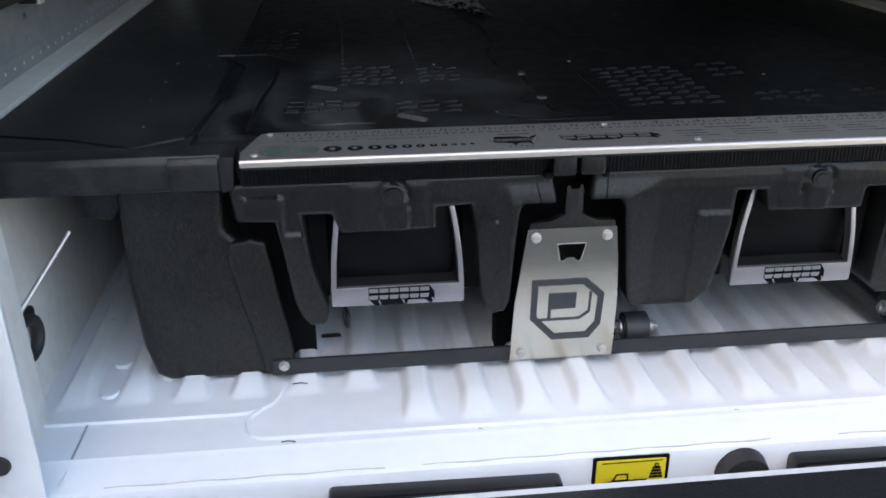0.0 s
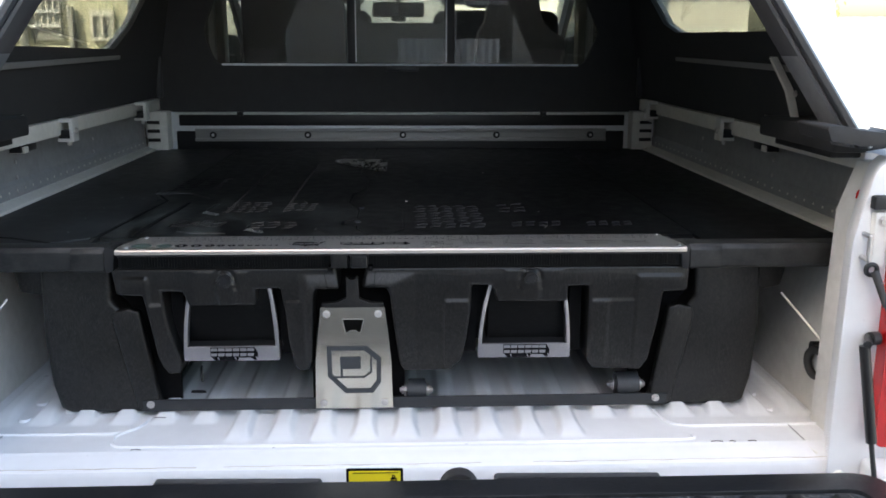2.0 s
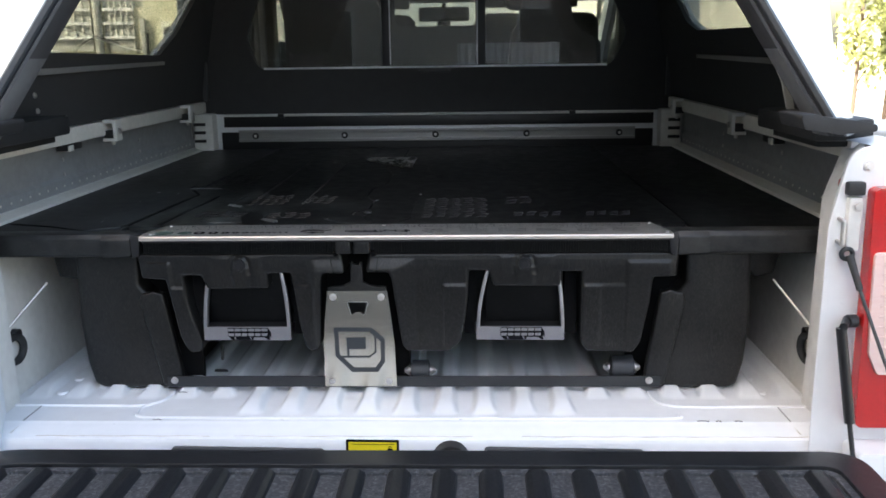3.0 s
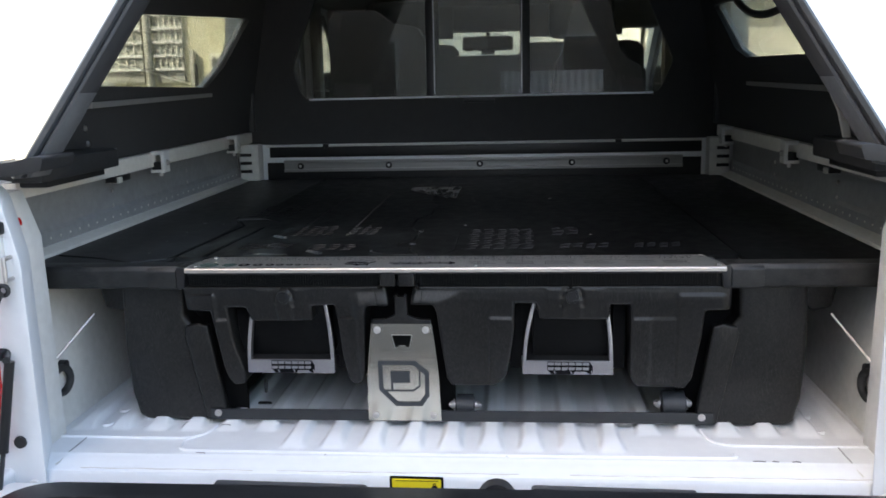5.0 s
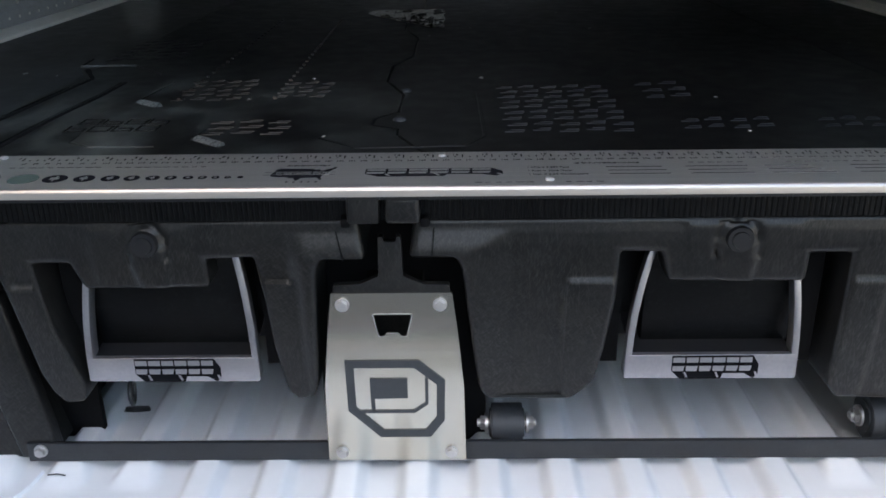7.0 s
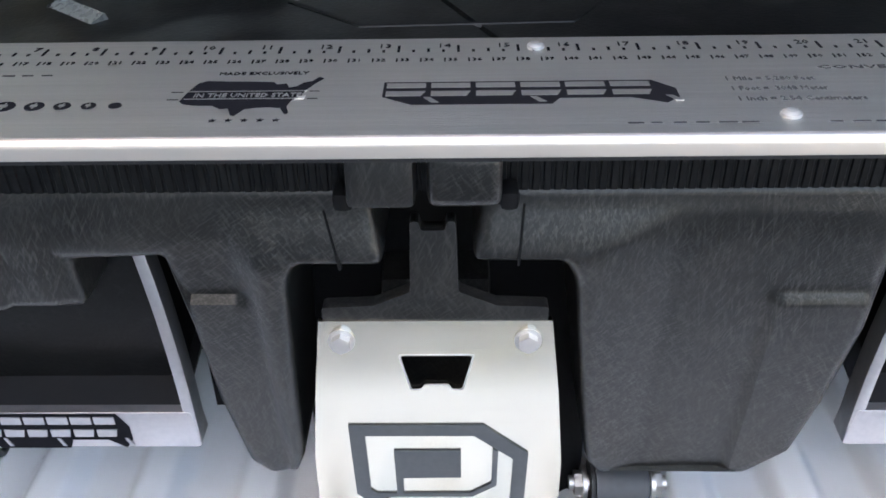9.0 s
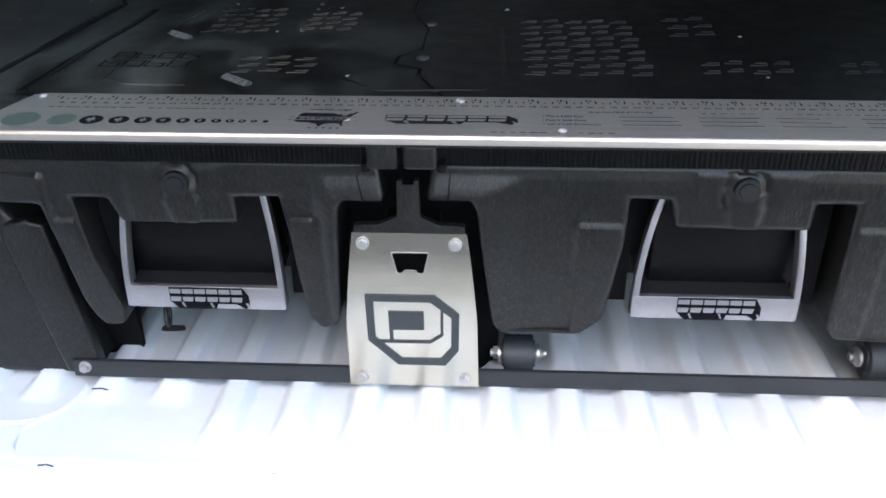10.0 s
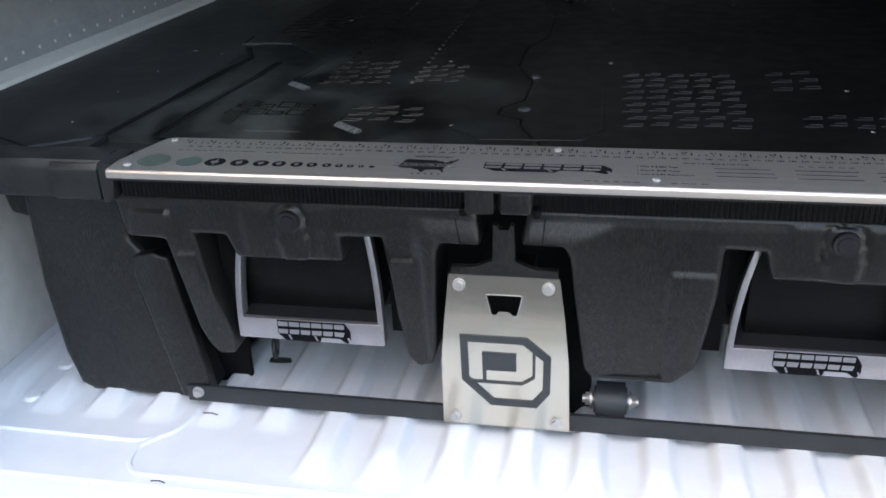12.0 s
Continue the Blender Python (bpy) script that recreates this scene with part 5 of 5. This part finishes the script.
dome(deck_r, (0.009, 0.436, TOP), (0, 0, 1), 0.003, "deck_screw")

# ---- trim plate along the deck edge ----
plate = part("trim_plate", prism([(-0.444, 0.0050), (0.455, 0.0050), (0.455, 0.030), (0.437, 0.0955), (0.428, 0.1000), (-0.420, 0.1000), (-0.429, 0.0955), (-0.446, 0.030)][::-1], "z", TOP + 0.0002, TOP + 0.0018), ALU, unit, "brushed aluminium trim plate with a ruler and printed scales")
part("plate_lip", prism([(0.0052, TOP + 0.0018), (0.0040, TOP + 0.0015), (0.0029, TOP + 0.0008), (0.0022, TOP - 0.0002), (0.0020, TOP - 0.0014), (0.0020, 0.2942), (0.0036, 0.2942), (0.0040, 0.298)], "x", -0.444, 0.455), ALUE, plate)
PT = TOP + 0.0019
for x, y in ((-0.419, 0.092), (-0.430, 0.018), (-0.036, 0.088), (0.050, 0.0185), (0.432, 0.093), (0.446, 0.016)):
    dome(plate, (x, y, PT), (0, 0, 1), 0.0040, "screw", DULLA)
ticks, print_, faint, pale = bmesh.new(), bmesh.new(), bmesh.new(), bmesh.new()
RULE0 = -0.4245
for q in range(0, 34 * 4):
    x = RULE0 + q * 0.0254 / 4
    if not -0.40 < x < 0.425:
        continue
    ln = 0.0075 if q % 4 == 0 else 0.0038 if q % 2 == 0 else 0.0024
    join(ticks, box(x - 0.0006, x + 0.0006, 0.0838, 0.0838 + ln, PT - 0.0004, PT + 0.0001))
for q in range(3, 84):
    x = RULE0 + q * 0.01
    if -0.40 < x < 0.425:
        join(ticks, box(x - 0.00035, x + 0.00035, 0.0728, 0.0768, PT - 0.0004, PT + 0.0001))
        writing(ticks, str(q), 0.0042, Matrix.Translation((x + 0.0012, 0.0735, PT)))
for q in range(1, 34):
    writing(ticks, str(q), 0.0062, Matrix.Translation((RULE0 + q * 0.0254 - 0.0030, 0.0888, PT)), align="RIGHT")
part("ruler", ticks, INK, plate, "inch and centimetre ruler scale")
HOLES = [(-0.4103, 0.0158), (-0.3745, 0.0122), (-0.3486, 0.0100), (-0.3247, 0.0086), (-0.3036, 0.0075), (-0.2861, 0.0066), (-0.2691, 0.0058), (-0.2545, 0.0050), (-0.2404, 0.0043), (-0.2288, 0.0037), (-0.2182, 0.0032), (-0.2082, 0.0028), (-0.1982, 0.0025)]
for i, (x, r) in enumerate(HOLES):
    if i < 2:
        part("gauge_disc", rod((x, 0.0318, PT - 0.0004), (x, 0.0318, PT + 0.0002), r, n=32), DISC, plate)
    else:
        join(print_, rod((x, 0.0318, PT - 0.0004), (x, 0.0318, PT + 0.0002), r, n=24))
        if i < 12:
            join(pale, box(x - r * 0.38, x + r * 0.30, 0.0318 - r * 0.26, 0.0318 + r * 0.26, PT - 0.0002, PT + 0.0004))
            join(pale, box(x - r * 0.06, x + r * 0.08, 0.0318 - r * 0.70, 0.0318 + r * 0.70, PT - 0.0002, PT + 0.00035))
US = [(0, 8), (1.2, 13.5), (3, 18.5), (6, 20), (14, 19.6), (24, 19.4), (31.5, 19), (33, 17.5), (36.5, 18), (38, 15.6), (40.5, 16.2), (43, 18.6), (46, 19.4), (48, 22), (50, 21), (47.2, 18), (45, 14.8), (43.6, 11), (40.5, 8), (39.6, 5), (41.2, 1.4), (40, 0.6), (37.6, 4), (34, 4.6), (29, 4.4), (25, 3.6), (22.5, 0), (21, 0.4), (19, 4), (16, 3.8), (13, 5.6), (6, 5.8), (2, 6.6)]
join(print_, prism([(-0.1748 + x * 0.00105, 0.0218 + y * 0.00163) for x, y in US], "z", PT - 0.0004, PT + 0.0001))
writing(print_, "MADE EXCLUSIVELY", 0.0040, Matrix.Translation((-0.1655, 0.0605, PT)), 0.036)
for i in range(5):
    c = Vector((-0.1583 + i * 0.0058, 0.0180))
    join(print_, prism([tuple(c + Vector((math.sin(k * math.pi / 5), math.cos(k * math.pi / 5))) * (0.0016 if k % 2 == 0 else 0.0007)) for k in range(10)], "z", PT - 0.0004, PT + 0.0001))
shadow, marks = badge_shapes(-0.0420, 0.0415, 0.112)
squash = [(x, 0.0415 + (y - 0.0415) * 0.62) for x, y in shadow]
join(print_, prism(squash, "z", PT - 0.0004, PT + 0.0001))
for m in marks:
    join(pale, prism([(x, 0.0415 + (y - 0.0415) * 0.62) for x, y in m], "z", PT - 0.0002, PT + 0.0003))
writing(pale, "IN THE UNITED STATES", 0.0050, Matrix.Translation((-0.1705, 0.0382, PT + 0.0002)), 0.043, depth=0.0002)
for y in (0.0365, 0.0435):
    join(pale, box(-0.1735, -0.1275, y, y + 0.00022, PT - 0.0002, PT + 0.0004))
for x0, x1 in ((-0.180, -0.1755), (-0.1265, -0.1225)):
    join(print_, box(x0, x1, 0.0365, 0.0369, PT - 0.0004, PT + 0.0001))
    join(print_, box(x0, x1, 0.0435, 0.0439, PT - 0.0004, PT + 0.0001))
for i, line in enumerate(("1 Mile = 5,280 Feet", "1 Foot = .3048 Meter", "1 Inch = 2.54 Centimeters")):
    writing(faint, line, 0.0052, Matrix.Translation((0.0345, 0.0500 - i * 0.0095, PT)), (0.034, 0.036, 0.047)[i])
writing(faint, "CONVERSIONS", 0.0045, Matrix.Translation((0.074, 0.0610, PT)), 0.055)
rng = random.Random(5)
for x0, n in ((0.10, 3), (0.165, 3), (0.23, 3), (0.30, 3), (0.36, 3)):
    for i in range(n):
        join(faint, box(x0, x0 + rng.uniform(0.035, 0.052), 0.0508 - i * 0.0095, 0.0520 - i * 0.0095, PT - 0.0004, PT + 0.0001))
for x0, x1, y in ((-0.009, 0.039, 0.0125), (0.062, 0.095, 0.0125), (-0.40, -0.32, 0.0625), (-0.31, -0.225, 0.0615), (0.17, 0.22, 0.0615), (0.25, 0.33, 0.0615)):
    for k in range(int((x1 - x0) / 0.008)):
        join(faint, box(x0 + k * 0.008, x0 + k * 0.008 + rng.uniform(0.004, 0.0068), y, y + 0.0009, PT - 0.0004, PT + 0.0001))
part("plate_print", print_, INK, plate)
tagged(part("plate_small_print", faint, FAINT, plate), kind="stuff")
tagged(part("plate_pale_print", pale, PALE, plate), kind="stuff")

# ---- loose things on the deck ----
film = thing("plastic_film", "thin glossy clear plastic film lying on the deck", "plastic film")
bm = bmesh.new()
rng = random.Random(3)
ROWS, COLS = 15, 12
grid = []
for j in range(ROWS + 1):
    y = 0.86 + j * 0.25 / ROWS
    left_edge = -0.062 - 0.120 * min(1.0, (y - 0.86) / 0.18) + rng.uniform(-0.006, 0.006)
    grid.append([bm.verts.new((left_edge + (-0.040 - left_edge) * i / COLS + rng.uniform(-0.003, 0.003), y + rng.uniform(-0.004, 0.004), TOP + 0.001 + abs(rng.gauss(0, 0.0022)) * (1 if 0 < i < COLS else 0.3))) for i in range(COLS + 1)])
for j in range(ROWS):
    for i in range(COLS):
        bm.faces.new((grid[j][i], grid[j][i + 1], grid[j + 1][i + 1]))
        bm.faces.new((grid[j][i], grid[j + 1][i + 1], grid[j + 1][i]))
part("film_sheet", bm, PLASTICW, film)


lint = tagged(thing("lint", "scattered tiny pale flecks lying on the deck", "lint"), kind="stuff")
bm = bmesh.new()
rng = random.Random(11)
SPOTS = [(-0.583, 0.273), (-0.582, 0.375), (-0.568, 0.149), (-0.487, 0.983), (-0.149, 0.164), (0.264, 0.316), (-0.585, 0.496), (0.004, 0.862), (0.515, 1.032), (-0.198, 0.442), (-0.255, 0.329)]
SPOTS += [(rng.uniform(-0.66, 0.66), rng.uniform(0.12, 1.3)) for k in range(10)]
for x, y in SPOTS:
    w, d = rng.uniform(0.001, 0.004), rng.uniform(0.0006, 0.0014)
    b = box(-w, w, -d, d, 0.0, 0.0008)
    bmesh.ops.transform(b, matrix=Matrix.Translation((x, y, TOP - 0.0002)) @ Matrix.Rotation(rng.uniform(0, 3), 4, "Z"), verts=b.verts)
    join(bm, b)
part("flecks", bm, CHALK, lint)


# ---- surroundings seen past and through the truck ----
def building(name, label, x0, x1, y0, y1, z1, mat):
    b = thing(name, label, "building")
    part("wall", box(x0, x1, y0, y1, -0.80, z1), mat, b)
    part("roof", box(x0 - 0.3, x1 + 0.3, y0 - 0.3, y1 + 0.3, z1, z1 + 0.18, 0.03), ROOFT, b)
    return b


house = building("house", "beige rendered building with tall banded windows", -16.0, -2.2, 9.0, 16.0, 4.5, RENDERW)
for x0, x1 in ((-4.86, -4.36), (-4.205, -3.857)):
    win = part("window", box(x0, x1, 8.965, 9.02, 0.66, 2.45), MIDG, house, "tall window of grey panes between white bands")
    for i in range(11):
        z = 0.798 + i * 0.159
        part("window_band", box(x0 - 0.006, x1 + 0.006, 8.925, 8.97, z, z + 0.032), PAINT, win)
        for k in range(1, 5):
            x = x0 + (x1 - x0) * k / 5
            part("window_bar", box(x - 0.006, x + 0.006, 8.945, 8.966, z + 0.032, z + 0.159), RENDERL, win)
part("downpipe", rod((-4.272, 8.93, -0.8), (-4.272, 8.93, 4.4), 0.047, n=14), MIDG, house, "grey downpipe between the windows")
part("meter_box", box(-3.775, -3.722, 8.93, 9.02, 0.56, 1.03, 0.006), MIDG, house)
part("conduit", rod((-3.70, 8.95, 0.2), (-3.70, 8.95, 0.86), 0.012, n=8), SMOOTHB, house)
small = part("small_window", holed([(-3.535, 0.655), (-3.280, 0.655), (-3.280, 0.990), (-3.535, 0.990)], [[(-3.510, 0.69), (-3.418, 0.69), (-3.418, 0.925), (-3.510, 0.925)], [(-3.398, 0.69), (-3.304, 0.69), (-3.304, 0.925), (-3.398, 0.925)]], "y", 8.955, 9.02), RENDERL, house, "small white two-pane window")
for x0, x1 in ((-3.512, -3.416), (-3.400, -3.302)):
    part("pane", box(x0, x1, 8.985, 8.995, 0.688, 0.927), MIDG, small)
part("hose", tube(eased([(-4.60, 8.85, 0.55), (-4.50, 8.85, 0.70), (-4.36, 8.85, 0.80), (-4.20, 8.85, 0.83), (-4.13, 8.85, 0.76), (-4.12, 8.85, 0.62)], 0.05), 0.008, 8), SMOOTHB, house, "thin dark hanging hose")
part("low_tank", box(-5.6, -4.62, 8.3, 8.8, -0.8, 0.68, 0.1, 3), PAINT, house)
far = building("neighbour_house", "pale building across the yard", 2.6, 5.2, 12.0, 18.0, 1.75, RENDERL)
for x in (3.5, 4.2):
    part("window", box(x, x + 0.35, 11.94, 12.02, 0.35, 0.75), SMOOTHB, far)
wall = thing("boundary_wall", "white boundary wall beside the yard", "wall")
part("wall", box(5.2, 14.0, 11.0, 11.2, -0.8, 0.95, 0.01), RENDERL, wall)
part("coping", box(5.2, 14.0, 10.97, 11.23, 0.95, 1.02, 0.01), RENDERL, wall)
# Added sunlit pale block, there to make the windscreen look bright.
building("windscreen_backdrop", "added pale building that brightens the view through the windscreen", -2.1, 2.5, 16.0, 22.0, 4.5, RENDERL)
fence = thing("sheet_fence", "short white corrugated sheet fence behind the truck", "fence")
pts = []
for i in range(29):
    pts.append((-0.08 + i * 0.046, -7.0 + (0.02 if i % 2 else -0.02)))
bm = bmesh.new()
lo, hi = [bm.verts.new((x, y, -0.8)) for x, y in pts], [bm.verts.new((x, y, 0.70)) for x, y in pts]
for i in range(28):
    bm.faces.new((lo[i], lo[i + 1], hi[i + 1], hi[i]))
bmesh.ops.solidify(bm, geom=list(bm.faces), thickness=0.01)
part("sheet", bm, METALW, fence)


def tree(x, y, h, spread=0.16):
    """A slender sapling: tapered stem, short limbs and a loose narrow crown of many small leaves."""
    t = thing("tree", "slender yellow-green sapling in the sun beyond the yard", "tree", "saplings")
    rng = random.Random(round(x * 10))
    trunk = rod((x, y, -0.8), (x + 0.05, y, h * 0.8), 0.035, 0.012, 10)
    limbs = []
    for i in range(14):
        a = i * 2.4
        p = Vector((x + 0.03, y, 0.1 + (h - 0.4) * i / 14))
        q = p + Vector((math.cos(a) * rng.uniform(0.5, 1.2) * spread, math.sin(a) * rng.uniform(0.5, 1.2) * spread, rng.uniform(0.1, 0.35)))
        limbs.append(q)
        join(trunk, rod(p, q, 0.012, 0.005, 6))
    part("trunk", trunk, BARK, t)
    bm = bmesh.new()
    for i in range(1600):
        c = limbs[i % 14] + Vector((rng.gauss(0, spread * 0.42), rng.gauss(0, spread * 0.42), rng.gauss(0, 0.15)))
        m = Matrix.Translation(c) @ Euler((rng.uniform(0, 6), rng.uniform(0, 6), rng.uniform(0, 6))).to_matrix().to_4x4()
        vs = [bm.verts.new(m @ Vector(p)) for p in ((-0.055, 0, 0), (0, 0.022, 0.008), (0.055, 0, 0), (0, -0.022, 0.008))]
        bm.faces.new(vs)
    part("crown", bm, LEAF, t)


tree(5.05, 10.2, 2.4)
tree(5.60, 10.5, 1.5, 0.10)


# added out of view: a tall light blocker beside the yard, a low house for reflections
def windowed(b, side, along, zs, at):
    """Rows of windows on a wall that faces +y (side y) or +x (side x)."""
    for a in along:
        for z in zs:
            if side == "x":
                win = part("window", box(at - 0.04, at + 0.03, a, a + 1.3, z, z + 1.3, 0.01), MIDG, b)
                part("pane", box(at - 0.01, at + 0.04, a + 0.08, a + 1.22, z + 0.08, z + 1.22), SMOOTHB, win)
            else:
                win = part("window", box(a, a + 1.3, at - 0.04, at + 0.03, z, z + 1.3, 0.01), MIDG, b)
                part("pane", box(a + 0.08, a + 1.22, at - 0.01, at + 0.04, z + 0.08, z + 1.22), SMOOTHB, win)


tall = building("unseen_shade_building", "added tall brown building, out of view, that shades the truck and yard", -12.0, -4.2, -24.0, -1.2, 8.5, BRICKW)
windowed(tall, "x", (-21.2, -18.0, -14.8, -11.6, -8.4, -5.2), (0.2, 3.0), -4.2)
low = building("unseen_reflection_house", "added low brown house, out of view behind the truck, for window reflections", -9.0, 5.0, -20.0, -14.0, 3.4, BRICKW)
windowed(low, "y", (-7.5, -3.6, 1.0), (0.2,), -14.0)
